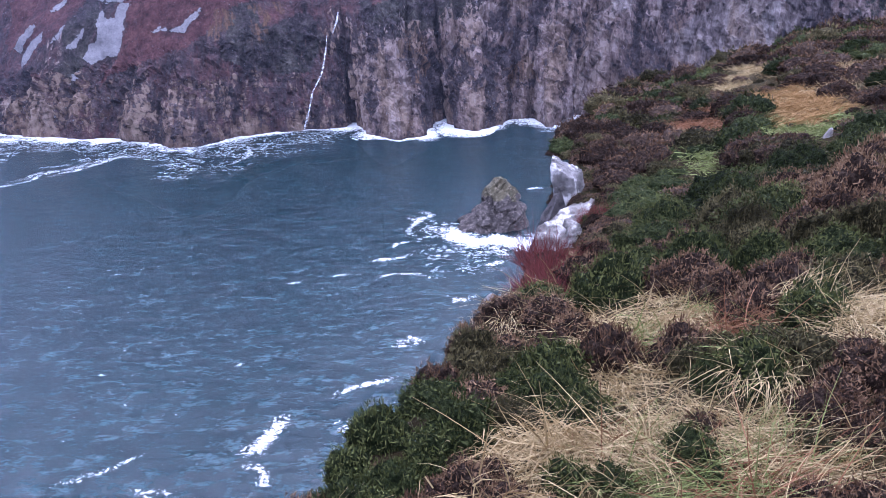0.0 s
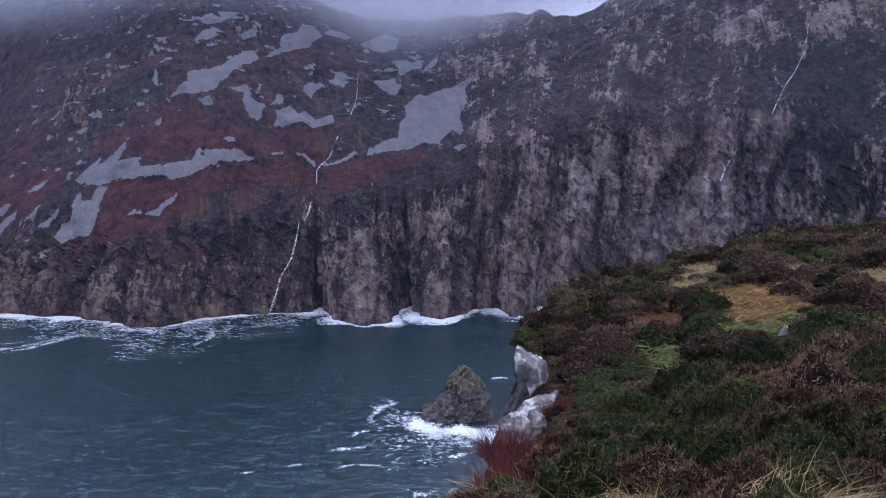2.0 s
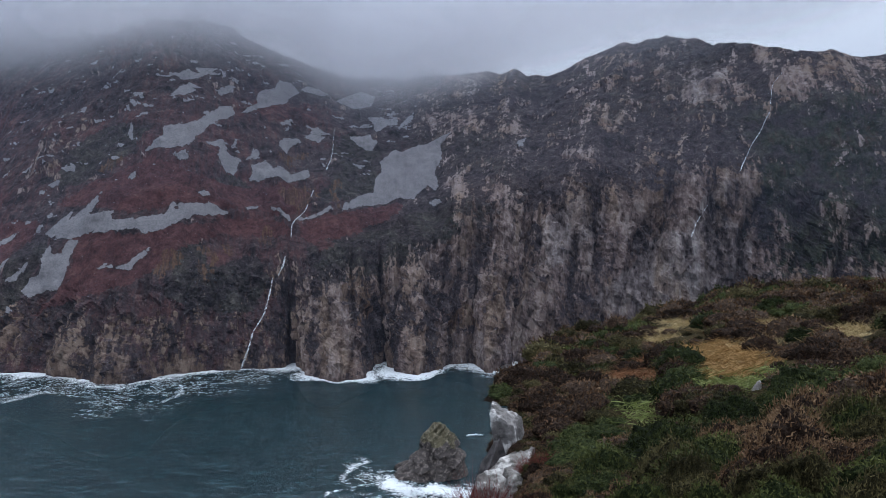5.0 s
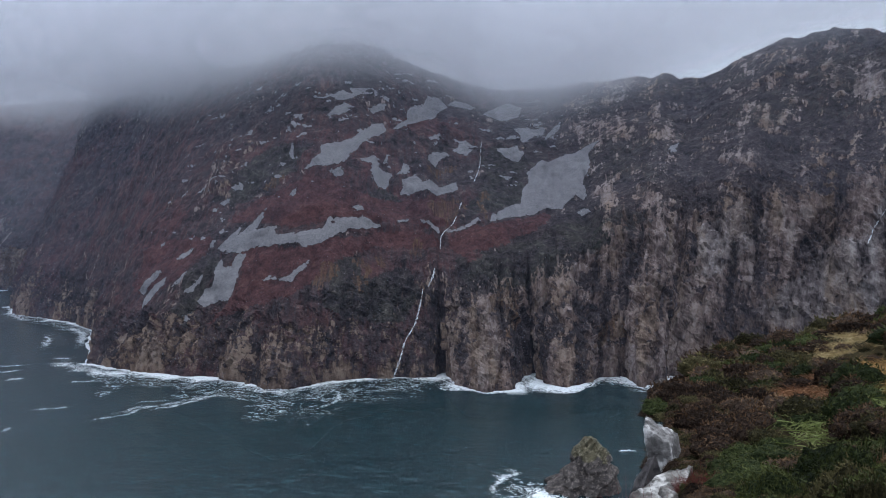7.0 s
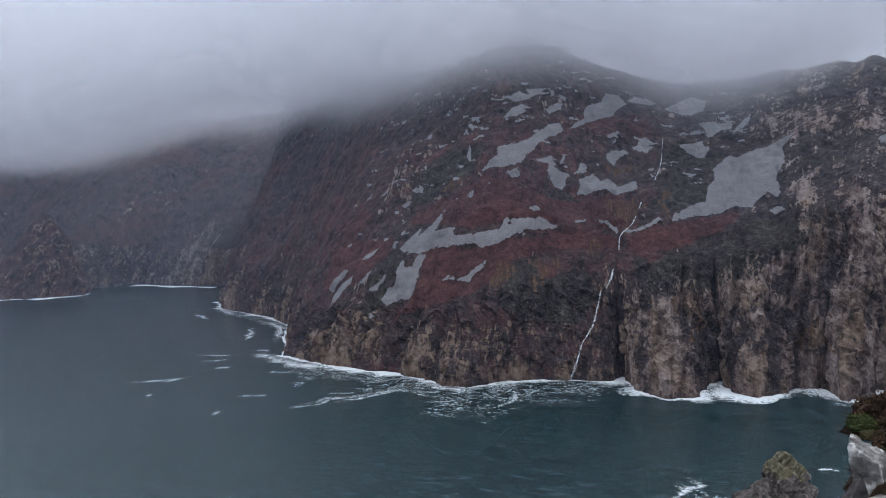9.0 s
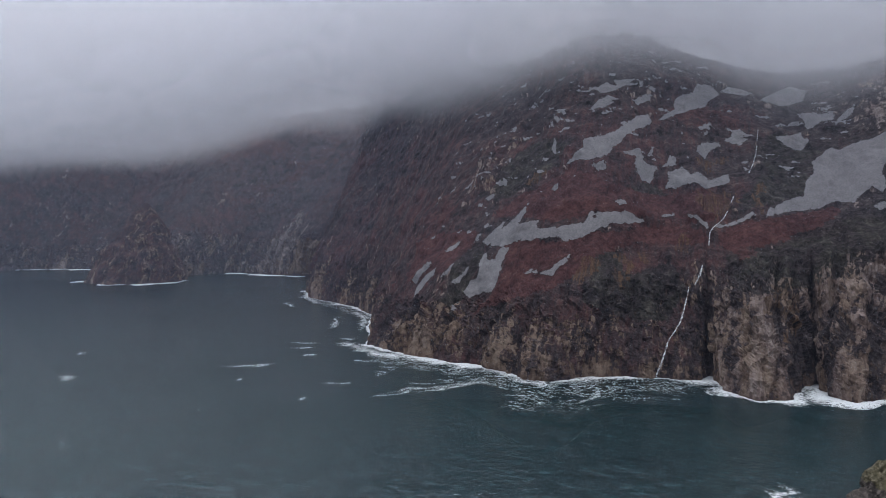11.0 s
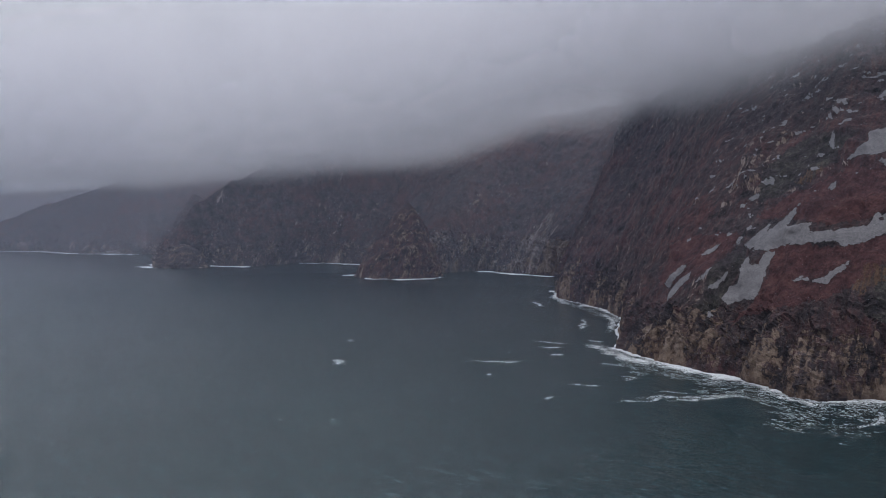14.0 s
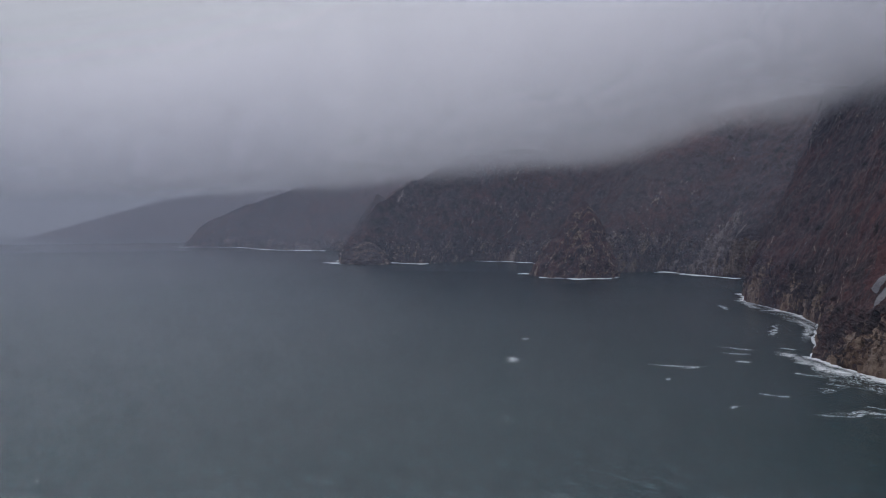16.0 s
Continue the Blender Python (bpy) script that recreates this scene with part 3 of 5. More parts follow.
MAIN_COAST = (
    (520, 430, 90, 0.2), (430, 520, 100, 0.2), (330, 590, 150, 0.24), (230, 612, 160, 0.25), (160, 600, 155, 0.25), (128, 604, 145, 0.24), (112, 616, 140, 0.24),
    (102, 582, 135, 0.24), (84, 566, 130, 0.24), (74, 606, 125, 0.22), (57, 602, 118, 0.2), (46, 577, 95, 0.2), (28, 559, 95, 0.2),
    (11, 571, 90, 0.18), (8, 618, 90, 0.12), (-5, 588, 88, 0.14), (-10, 549, 85, 0.2), (-29, 538, 82, 0.2), (-52, 563, 80, 0.18))
MAIN_COAST += (
    (-68, 610, 78, 0.1), (-75, 588, 76, 0.12), (-103, 586, 74, 0.12), (-157, 567, 70, 0.12), (-166, 545, 66, 0.16), (-190, 536, 62, 0.16),
    (-218, 560, 58, 0.13), (-250, 575, 55, 0.12), (-277, 577, 52, 0.12), (-330, 597, 46, 0.1), (-383, 622, 42, 0.1),
    (-420, 690, 45, 0.1), (-495, 816, 50, 0.1), (-567, 889, 55, 0.1), (-606, 912, 55, 0.1), (-712, 977, 60, 0.1), (-782, 1069, 65, 0.1), (-800, 1180, 70, 0.1), (-860, 1290, 75, 0.1))
MAIN_RIDGE = (
    (640, 700, 276, 0.0), (450, 690, 278, 0.07), (395, 698, 279, 0.1), (323, 842, 321, 0.17), (245, 870, 309, 0.21), (201, 931, 292, 0.236),
    (182, 930, 293, 0.246), (168, 925, 308, 0.253), (152, 935, 298, 0.26), (120, 965, 299, 0.27), (14, 1010, 297, 0.32), (-62, 1000, 300, 0.37), (-130, 960, 316, 0.41), (-175, 930, 337, 0.45),
    (-225, 890, 348, 0.49), (-272, 890, 330, 0.53), (-330, 930, 325, 0.57), (-420, 1010, 345, 0.62), (-520, 1110, 375, 0.70), (-650, 1250, 400, 0.8), (-800, 1400, 420, 0.9), (-900, 1500, 430, 1.0))

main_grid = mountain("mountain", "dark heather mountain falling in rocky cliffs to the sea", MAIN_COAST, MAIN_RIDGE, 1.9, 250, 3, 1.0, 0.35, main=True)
mountain("mountain", "hazy brown cliff round the back of the bay with a rocky headland",
         ((-780, 1140, 70, 0.1), (-905, 1300, 90, 0.12), (-1000, 1352, 95, 0.12), (-1101, 1365, 85, 0.14), (-1224, 1392, 80, 0.16), (-1238, 1260, 95, 0.2), (-1228, 1150, 100, 0.22), (-1262, 1112, 95, 0.22), (-1330, 1180, 80, 0.2),
          (-1470, 1310, 70, 0.15), (-1634, 1330, 60, 0.15), (-1754, 1312, 60, 0.15), (-1830, 1260, 55, 0.15)),
         ((-740, 1560, 430), (-1000, 1740, 430), (-1230, 1720, 420), (-1450, 1700, 410), (-1700, 1700, 400), (-1900, 1650, 380)), 4.0, 150, 11, 1.0, 0.5,
         bare=(((-1130, 8), (-1050, 8), (-1040, 120), (-1090, 150), (-1130, 90)), ((-1330, 4), (-1230, 4), (-1260, 90)), ((-1050, 2), (-920, 2), (-930, 80), (-1020, 90))), ochre=(((-1040, 2), (-930, 2), (-940, 75), (-1010, 85)),))
mountain("mountain", "far brown headland under low cloud",
         ((-1640, 1400, 60, 0.15), (-1790, 1235, 60, 0.15), (-1742, 1060, 60, 0.2), (-1800, 1010, 58, 0.25), (-1878, 985, 55, 0.25), (-1872, 866, 52, 0.3), (-1905, 856, 45, 0.3), (-2030, 940, 40, 0.2), (-2200, 1010, 40, 0.2)),
         ((-1650, 1720, 420, 0.0), (-1800, 1480, 380, 0.25), (-1860, 1280, 320, 0.42), (-1885, 1090, 235, 0.55), (-1905, 975, 158, 0.66), (-1925, 900, 82, 0.74), (-2060, 1010, 90, 0.86), (-2250, 1150, 200, 1.0)), 4.5, 110, 23, 1.2, 0.4)
mountain("mountain", "dim grey headland far along the coast",
         ((-2150, 1250, 45, 0.15), (-2660, 1150, 45, 0.15), (-2770, 1005, 45, 0.15), (-3104, 968, 40, 0.15), (-3240, 760, 30, 0.2), (-3320, 790, 25, 0.2), (-3500, 1100, 30, 0.2)),
         ((-2300, 1700, 400, 0.0), (-2700, 1500, 350, 0.25), (-2850, 1230, 290, 0.4), (-2990, 1130, 238, 0.5), (-3150, 1010, 180, 0.62), (-3255, 860, 105, 0.72), (-3300, 800, 62, 0.78), (-3420, 950, 70, 0.86), (-3700, 1400, 100, 1.0)), 7.0, 70, 31, 0.8, 0.2)
mountain("mountain", "faint hills at the end of the coast in mist",
         ((-3200, 1900, 20, 0.15), (-3700, 1600, 20, 0.15), (-4300, 850, 20, 0.15), (-4500, 520, 15, 0.15), (-4600, 250, 10, 0.2)),
         ((-3400, 2200, 340), (-3900, 1800, 310), (-4450, 1000, 240), (-4620, 620, 120), (-4720, 300, 12)), 12.0, 40, 41, 0.8, 0.1, 60)

# ---- the sea: one sheet out to the horizon ----
r = np.r_[0.0, np.geomspace(40, 9000, 90)]
a = np.linspace(0, 2 * np.pi, 129)
R, A = np.meshgrid(r, a, indexing="ij")
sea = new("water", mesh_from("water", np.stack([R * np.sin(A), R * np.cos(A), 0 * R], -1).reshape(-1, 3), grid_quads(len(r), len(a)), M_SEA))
tagged(sea, "dark teal sea water ruffled by wind", "sea", kind="structure")

# ---- low cloud and sea mist: wavering veils, thicker with height and distance ----
# heading, height of the cloud base, distance of the ridge that it hides
CLOUD = ((-118, 230, 4700), (-88, 226, 4500), (-76, 236, 3400), (-69, 243, 2800), (-64, 240, 2300), (-59, 243, 2150), (-53, 262, 1950), (-45, 286, 1750), (-37, 322, 1480), (-30, 298, 1230),
         (-26, 274, 1120), (-22, 272, 980), (-18.5, 292, 920), (-14, 297, 905), (-10, 301, 940), (-7, 297, 960), (-3, 274, 1000), (1, 270, 1000), (5, 284, 960), (10, 302, 930), (20, 330, 910), (35, 355, 860), (60, 400, 800))


def veil(name, label, radius, zz, wave, dens, haze, seed, material=M_MIST):
    th = np.linspace(-118, 60, 150)
    T, Z = np.meshgrid(th, zz, indexing="ij")
    q = np.stack([T / 26, Z / 420, 0 * T], -1).reshape(-1, 3)
    rad = radius(T) * (1 + wave * (fbm(q, 2, seed).reshape(T.shape) - 0.5))
    X, Y = rad * np.sin(np.radians(T)), rad * np.cos(np.radians(T))
    d = dens(T, X, Y, Z) if dens else np.zeros(T.shape)
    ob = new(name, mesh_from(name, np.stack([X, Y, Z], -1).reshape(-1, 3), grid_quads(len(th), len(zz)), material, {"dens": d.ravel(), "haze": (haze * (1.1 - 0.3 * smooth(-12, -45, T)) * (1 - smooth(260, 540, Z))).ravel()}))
    tagged(ob, label, "cloud", kind="structure")


CA, CZ, CD = np.array(CLOUD).T
for k, share in enumerate(np.linspace(0.78, 1.2, 18)):
    thick = float(np.interp(share, (0.78, 1.0), (0.16, 0.38)))

    def bank(T, X, Y, Z, k=k, thick=thick, share=share):
        hump = (fbm(np.stack([X / 210, Y / 210, Z / 210], -1).reshape(-1, 3), 3, 90, 0.4).reshape(T.shape) - 0.5) * 56
        over = Z - 8 - EYE_HEIGHT - (np.interp(T, CA, CZ) - EYE_HEIGHT) * min(share, 1.0) + hump
        return thick * (1 - 0.45 * smooth(-2, 22, T)) * smooth(-38, 70, over) * (1 - 0.9 * np.clip((over - 70) / (300 + 0.2 * (np.interp(T, CA, CD) - 900)), 0, 1))
    veil("low_cloud", "pale grey low cloud clinging to the mountain tops", lambda T, share=share: np.interp(T, CA, CD) * share,
         np.r_[np.linspace(190, 420, 26), np.linspace(450, 900, 8)], 0.02, bank, 0.0, 60)
# sheets at growing distance, their own colour imitating haze in the air
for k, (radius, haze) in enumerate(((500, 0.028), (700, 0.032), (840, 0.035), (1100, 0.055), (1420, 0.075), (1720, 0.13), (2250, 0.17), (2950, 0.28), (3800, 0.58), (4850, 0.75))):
    veil("sea_mist", "thin mist sheet over the sea with blue-grey haze painted in", lambda T, radius=radius: radius + 0 * T, np.r_[-2, 30, 80, 150, 230, 320, 420, 560], 0.06, None, haze, 80 + k, M_HAZE if radius < 1200 else M_FOG)

# ---- the near hillside ----
EDGE_Y = (-60, -5, 0, 2.2, 3.2, 4.8, 6.4, 8, 10, 13, 16, 18, 24, 32, 44, 60, 90)
EDGE_X = (-12, -3.0, -1.3, -0.52, -0.04, 0.40, 0.95, 1.65, 2.15, 2.7, 2.95, 3.1, 4.3, 6.5, 10.6, 20, 60)


def edge_x(y):
    return np.interp(y, EDGE_Y, EDGE_X)


def ground_z(x, y):
    """Height of the hillside's top, in metres over the sea."""
    x, y = np.asarray(x, float), np.asarray(y, float)
    near = -1.98 - 0.2 * np.clip(y - 3, -1, 12) + 0.22 * np.clip(x - edge_x(y) - 0.5, 0, 4) * smooth(1.0, 3.5, y) + 0.03 * np.clip(-y, 0, 40)
    far = -4.75 - 0.072 * (y - 17) + 0.25 * np.clip(x - 0.36 * y, -3, 9.5)
    g = near + (far - near) * smooth(6.5, 15.0, y - 0.12 * x)
    p = np.stack([x, y, 0 * x], -1).reshape(-1, 3)
    g = g + ((fbm(p / 4.5, 4, 71) - 0.5) * 0.9).reshape(x.shape) * smooth(2, 12, np.hypot(x, y)) + ((fbm(p / 1.1, 3, 72) - 0.5) * 0.22).reshape(x.shape)
    back = np.clip(y - 50, 0, None)
    return EYE_HEIGHT + g - 0.03 * back ** 2


ys = np.r_[np.linspace(-60, -3, 30), np.arange(-2.7, 20, 0.16), np.arange(20, 60, 0.4), np.linspace(60.5, 110, 45)]
ds = np.r_[-np.geomspace(60, 0.12, 60), 0.0, np.geomspace(0.1, 1.5, 12), np.arange(1.65, 14, 0.22), np.geomspace(14.3, 150, 60)]
Y, D = np.meshgrid(ys, ds, indexing="ij")
X = edge_x(Y) + D
Zt = ground_z(np.where(D > 0, X, edge_x(Y)), Y)
q = np.stack([X / 5, Y / 5, Zt / 5], -1).reshape(-1, 3)
over = np.clip(-D, 0, None)
drop = 2.7 * over + 0.5 * smooth(0, 0.6, over) + (fbm(q, 4, 77).reshape(D.shape) - 0.5) * np.clip(over * 0.8, 0, 6)
Zt = np.maximum(Zt - drop, -4)
ground = new("ground", mesh_from("ground", np.stack([X, Y, Zt], -1).reshape(-1, 3), grid_quads(len(ys), len(ds)), M_TURF))
tagged(ground, "peaty heath ground on a clifftop", "ground", kind="structure")


# ---- things on the mountain ----
def part(name, me, parent, label=""):
    ob = new(name, me)
    ob.parent = parent
    if label:
        ob["label"] = label
    return ob


MG = main_grid[:, :250]
MG_FLAT = MG.reshape(-1, 3)


def on_slope(x, z):
    """The point of the main mountain's face at x and height z, the nearest to the bay."""
    d = np.hypot(MG_FLAT[:, 0] - x, MG_FLAT[:, 2] - z)
    near = np.where(d < d.min() + 1.5)[0]
    return MG_FLAT[near[np.argmin(MG_FLAT[near, 1])]]


def reach_in(outline, x, z):
    """How far in metres each point (x, z) lies within the outline; negative outside."""
    best = np.full(len(x), 1e9)
    for (x0, z0), (x1, z1) in zip(outline, outline[1:] + outline[:1]):
        dx, dz = x1 - x0, z1 - z0
        t = np.clip(((x - x0) * dx + (z - z0) * dz) / (dx * dx + dz * dz + 1e-9), 0, 1)
        best = np.minimum(best, np.hypot(x - x0 - t * dx, z - z0 - t * dz))
    return np.where(inside(outline, x, z), best, -best)


def scree_cover(reach, seed):
    """A sheet of stones that lies on the slope wherever the reach, one value for each grid point, is over -3."""
    quads = grid_quads(*MG.shape[:2])
    keep = quads[reach[quads].max(1) > -3.0]
    used, index = np.unique(keep, return_inverse=True)
    v, e = MG_FLAT[used].copy(), np.clip(reach[used], -6, 6)
    lift = 0.5 + 0.06 * np.clip(e, 0, 6) + 0.4 * (fbm(v / 3, 3, seed) - 0.4)
    v[:, 1] -= 0.6 * lift
    v[:, 2] += 0.8 * lift
    return v, index.reshape(-1, 4), e


def scree_slope(outline, seed):
    lo, hi = np.min(outline, 0) - 10, np.max(outline, 0) + 10
    box = (MG_FLAT[:, 0] > lo[0]) & (MG_FLAT[:, 0] < hi[0]) & (MG_FLAT[:, 2] > lo[1]) & (MG_FLAT[:, 2] < hi[1]) & (MG_FLAT[:, 1] < 1050)
    at = MG_FLAT[box]
    wob = lambda k: (fbm(at / 6, 4, seed + k, 0.6) - 0.5) * 3
    reach = np.full(len(MG_FLAT), -9.0)
    reach[box] = reach_in(outline, at[:, 0] + wob(0), at[:, 2] + wob(9)) + 0.3
    v, q, e = scree_cover(reach, seed)
    ob = new("scree_slope", mesh_from("scree_slope", v, q, M_SCREE, {"edge": e}))
    tagged(ob, "grey slope of loose scree stones between heather", "scree", group="scree slopes on the mountain")


scree_slope(((-35, 122), (-32, 129), (-23, 134), (-16, 138), (-6, 140), (-5, 153), (2, 162), (-1, 172), (16, 188), (20, 183), (40, 192), (48, 194), (61, 201), (73, 206), (62, 194), (62, 178), (53, 162), (57, 147), (53, 142), (46, 148), (39, 142), (31, 134), (17, 135), (6, 129), (-11, 127), (-22, 126)), 401)
scree_slope(((-270, 96), (-264, 108), (-256, 117), (-247, 126), (-239, 136), (-239, 128), (-245, 116), (-222, 120), (-219, 111), (-202, 113), (-189, 116), (-178, 118), (-174, 128), (-171, 126), (-171, 119), (-168, 126), (-155, 127), (-147, 128), (-137, 121), (-130, 119), (-143, 117), (-155, 117), (-163, 113), (-175, 106), (-189, 102), (-194, 105), (-209, 105), (-223, 102), (-238, 102), (-249, 98), (-255, 96)), 402)
scree_slope(((-271, 96), (-278, 100), (-270, 109), (-261, 120), (-260, 110), (-265, 102)), 403)
scree_slope(((-255, 94), (-248, 96), (-249, 83), (-248, 72), (-249, 62), (-251, 58), (-264, 55), (-273, 51), (-282, 55), (-278, 64), (-272, 67), (-270, 76), (-274, 81), (-271, 91), (-266, 84), (-257, 84)), 404)
scree_slope(((-353, 60), (-347, 67), (-340, 76), (-333, 80), (-333, 74), (-340, 67), (-345, 58)), 405)
scree_slope(((-340, 47), (-342, 56), (-335, 67), (-321, 75), (-320, 69), (-330, 59), (-333, 51)), 406)
scree_slope(((-320, 90), (-313, 96), (-303, 101), (-305, 97), (-311, 91)), 407)
scree_slope(((-288, 99), (-287, 107), (-283, 108), (-283, 102)), 408)
scree_slope(((-309, 67), (-304, 74), (-299, 80), (-299, 74), (-304, 70)), 409)
scree_slope(((-296, 62), (-289, 70), (-284, 77), (-285, 71), (-290, 62)), 410)
scree_slope(((-222, 74), (-216, 78), (-207, 76), (-199, 78), (-192, 85), (-185, 90), (-181, 91), (-186, 86), (-190, 79), (-194, 73), (-206, 75)), 411)
scree_slope(((-287, 39), (-287, 44), (-283, 46), (-283, 41)), 412)
scree_slope(((-219, 148), (-218, 152), (-213, 155), (-211, 150), (-215, 147)), 413)
scree_slope(((-210, 173), (-204, 183), (-198, 190), (-200, 196), (-195, 200), (-182, 203), (-175, 206), (-168, 213), (-163, 219), (-160, 225), (-150, 227), (-147, 217), (-152, 211), (-157, 210), (-163, 203), (-166, 195), (-172, 190), (-172, 183), (-177, 179), (-190, 177), (-199, 177)), 414)
scree_slope(((-185, 171), (-176, 174), (-172, 176), (-171, 167), (-178, 166)), 415)
scree_slope(((-162, 184), (-149, 189), (-144, 177), (-140, 172), (-132, 171), (-132, 162), (-135, 153), (-142, 157), (-148, 168), (-150, 179), (-157, 182)), 416)
scree_slope(((-130, 169), (-124, 174), (-123, 182), (-117, 179), (-116, 171), (-122, 172)), 417)
scree_slope(((-141, 181), (-140, 190), (-136, 191), (-138, 184)), 418)
scree_slope(((-121, 149), (-119, 156), (-121, 164), (-109, 169), (-100, 162), (-94, 162), (-85, 156), (-70, 162), (-66, 154), (-73, 151), (-87, 148), (-93, 153), (-103, 153), (-111, 149)), 419)
scree_slope(((-100, 189), (-96, 194), (-85, 195), (-80, 192), (-89, 186), (-92, 178), (-97, 182)), 420)
scree_slope(((-78, 198), (-71, 204), (-58, 199), (-63, 193), (-72, 195)), 421)
scree_slope(((-33, 201), (-20, 202), (-11, 205), (-8, 198), (-3, 198), (-7, 185), (-16, 186), (-26, 194)), 422)
scree_slope(((-141, 220), (-136, 230), (-129, 235), (-133, 245), (-128, 253), (-118, 255), (-114, 269), (-101, 267), (-92, 255), (-101, 247), (-104, 238), (-115, 233), (-129, 228), (-135, 222)), 423)
scree_slope(((-92, 258), (-85, 267), (-73, 265), (-59, 258), (-66, 254), (-79, 257)), 424)
scree_slope(((-51, 247), (-38, 260), (-22, 268), (-6, 260), (-12, 246), (-31, 239)), 425)
scree_slope(((-15, 228), (1, 230), (9, 225), (18, 229), (19, 219), (7, 217), (-5, 208), (-7, 218)), 426)
scree_slope(((19, 213), (26, 225), (37, 235), (36, 226), (25, 217)), 427)
scree_slope(((-206, 233), (-199, 244), (-191, 248), (-183, 240), (-190, 235), (-199, 233)), 428)
scree_slope(((-232, 189), (-231, 201), (-229, 200), (-226, 184)), 429)
scree_slope(((-30, 170), (-21, 168), (-14, 167), (-20, 164)), 430)
scree_slope(((-79, 113), (-83, 117), (-91, 122), (-99, 124), (-91, 125), (-84, 119), (-78, 114)), 431)
scree_slope(((-75, 115), (-64, 116), (-54, 120), (-45, 127), (-42, 124), (-49, 120), (-58, 115), (-69, 113)), 432)
scree_slope(((45, 130), (53, 134), (58, 132), (51, 128)), 433)
scree_slope(((131, 186), (139, 195), (147, 198), (141, 189)), 434)
scree_slope(((-119, 124), (-113, 126), (-108, 124), (-114, 123)), 435)
scree_slope(((-295, 142), (-287, 146), (-284, 143), (-290, 140)), 436)
scree_slope(((-158, 137), (-154, 139), (-147, 135), (-153, 133)), 437)
scree_slope(((-208, 258), (-198, 267), (-187, 262), (-193, 270), (-174, 273), (-186, 256), (-198, 252)), 438)
scree_slope(((-167, 242), (-160, 250), (-153, 252), (-154, 244), (-161, 238)), 439)

# small scattered patches of stones high on the slope
c = MG_FLAT
area = smooth(-290, -230, c[:, 0]) * smooth(90, 20, c[:, 0]) * smooth(120, 220, c[:, 2]) * smooth(335, 280, c[:, 2]) + 0.8 * smooth(-430, -330, c[:, 0]) * smooth(-230, -290, c[:, 0]) * smooth(60, 120, c[:, 2])
spots = fbm(c / np.array([14, 14, 6]), 5, 470, 0.62)
v, q, e = scree_cover(np.where((area > 0.15) & (c[:, 1] < 1060), 60 * (spots - 0.745 + 0.085 * area), -9.0), 471)
tagged(new("scree", mesh_from("scree", v, q, M_SCREE, {"edge": e})), "scattered grey scree stones among heather", "scree", kind="stuff")


def ribbon(points, widths, lift, seed, wob=0.6):
    """A ragged strip that follows the face of the mountain."""
    line, s = along([on_slope(x, z) for x, z in points], 1.2)
    line = soften(line, 3)
    w = np.interp(np.linspace(0, 1, len(line)), np.linspace(0, 1, len(widths)), widths)
    w = w * (0.6 + 0.8 * fbm(np.stack([s / 4, s * 0, s * 0], 1), 3, seed))
    side = (fbm(np.stack([s / 6, s * 0 + 4, s * 0], 1), 3, seed + 1) - 0.5) * 2 * wob
    cols = np.array([-1, -0.4, 0.4, 1.0])
    v = line[:, None, :] + np.zeros((1, 4, 3))
    v[:, :, 0] += side[:, None] + cols[None, :] * w[:, None] / 2
    v[:, :, 1] -= lift * (1.3 - 0.5 * cols[None, :] ** 2)
    v[:, :, 2] += 0.3
    edge = np.broadcast_to((0.30 * (1 - np.abs(cols)) + 0.04)[None, :], v.shape[:2])
    return v.reshape(-1, 3), grid_quads(len(line), 4), edge.ravel()


def waterfall(label, points, widths, seed):
    v, q, e = ribbon(points, widths, 1.6, seed)
    ob = new("waterfall", mesh_from("waterfall", v, q, M_FALL, {"edge": e}))
    tagged(ob, label, "waterfall", group="waterfalls on the mountain")


waterfall("thin white waterfall dropping down the cliff into the sea", ((-103, 1), (-100, 15), (-96, 27), (-89, 42), (-88, 56), (-87, 68)), (2.3, 1.9, 1.6, 1.1), 501)
waterfall("short white waterfall above the sea cliff", ((-81, 71), (-79, 77), (-77, 86)), (1.2, 1.8, 1.1), 503)
waterfall("thin white stream running down between scree and heather", ((-75, 100), (-78, 110), (-72, 116), (-66, 121), (-61, 141)), (1.1, 1.2, 0.9), 505)
waterfall("broken white stream high between scree slopes", ((-50, 161), (-48, 176), (-49, 188), (-50, 209)), (1.5, 1.0, 0.6), 506)
waterfall("faint pale stream in a gully of the dark slope", ((314, 161), (327, 185), (339, 198), (352, 219), (364, 246), (373, 257)), (1.3, 1.0, 0.8, 0.6), 507)
waterfall("pale wet streak on a grey rock face", ((264, 105), (271, 115), (285, 130)), (1.0, 1.4, 0.9), 508)


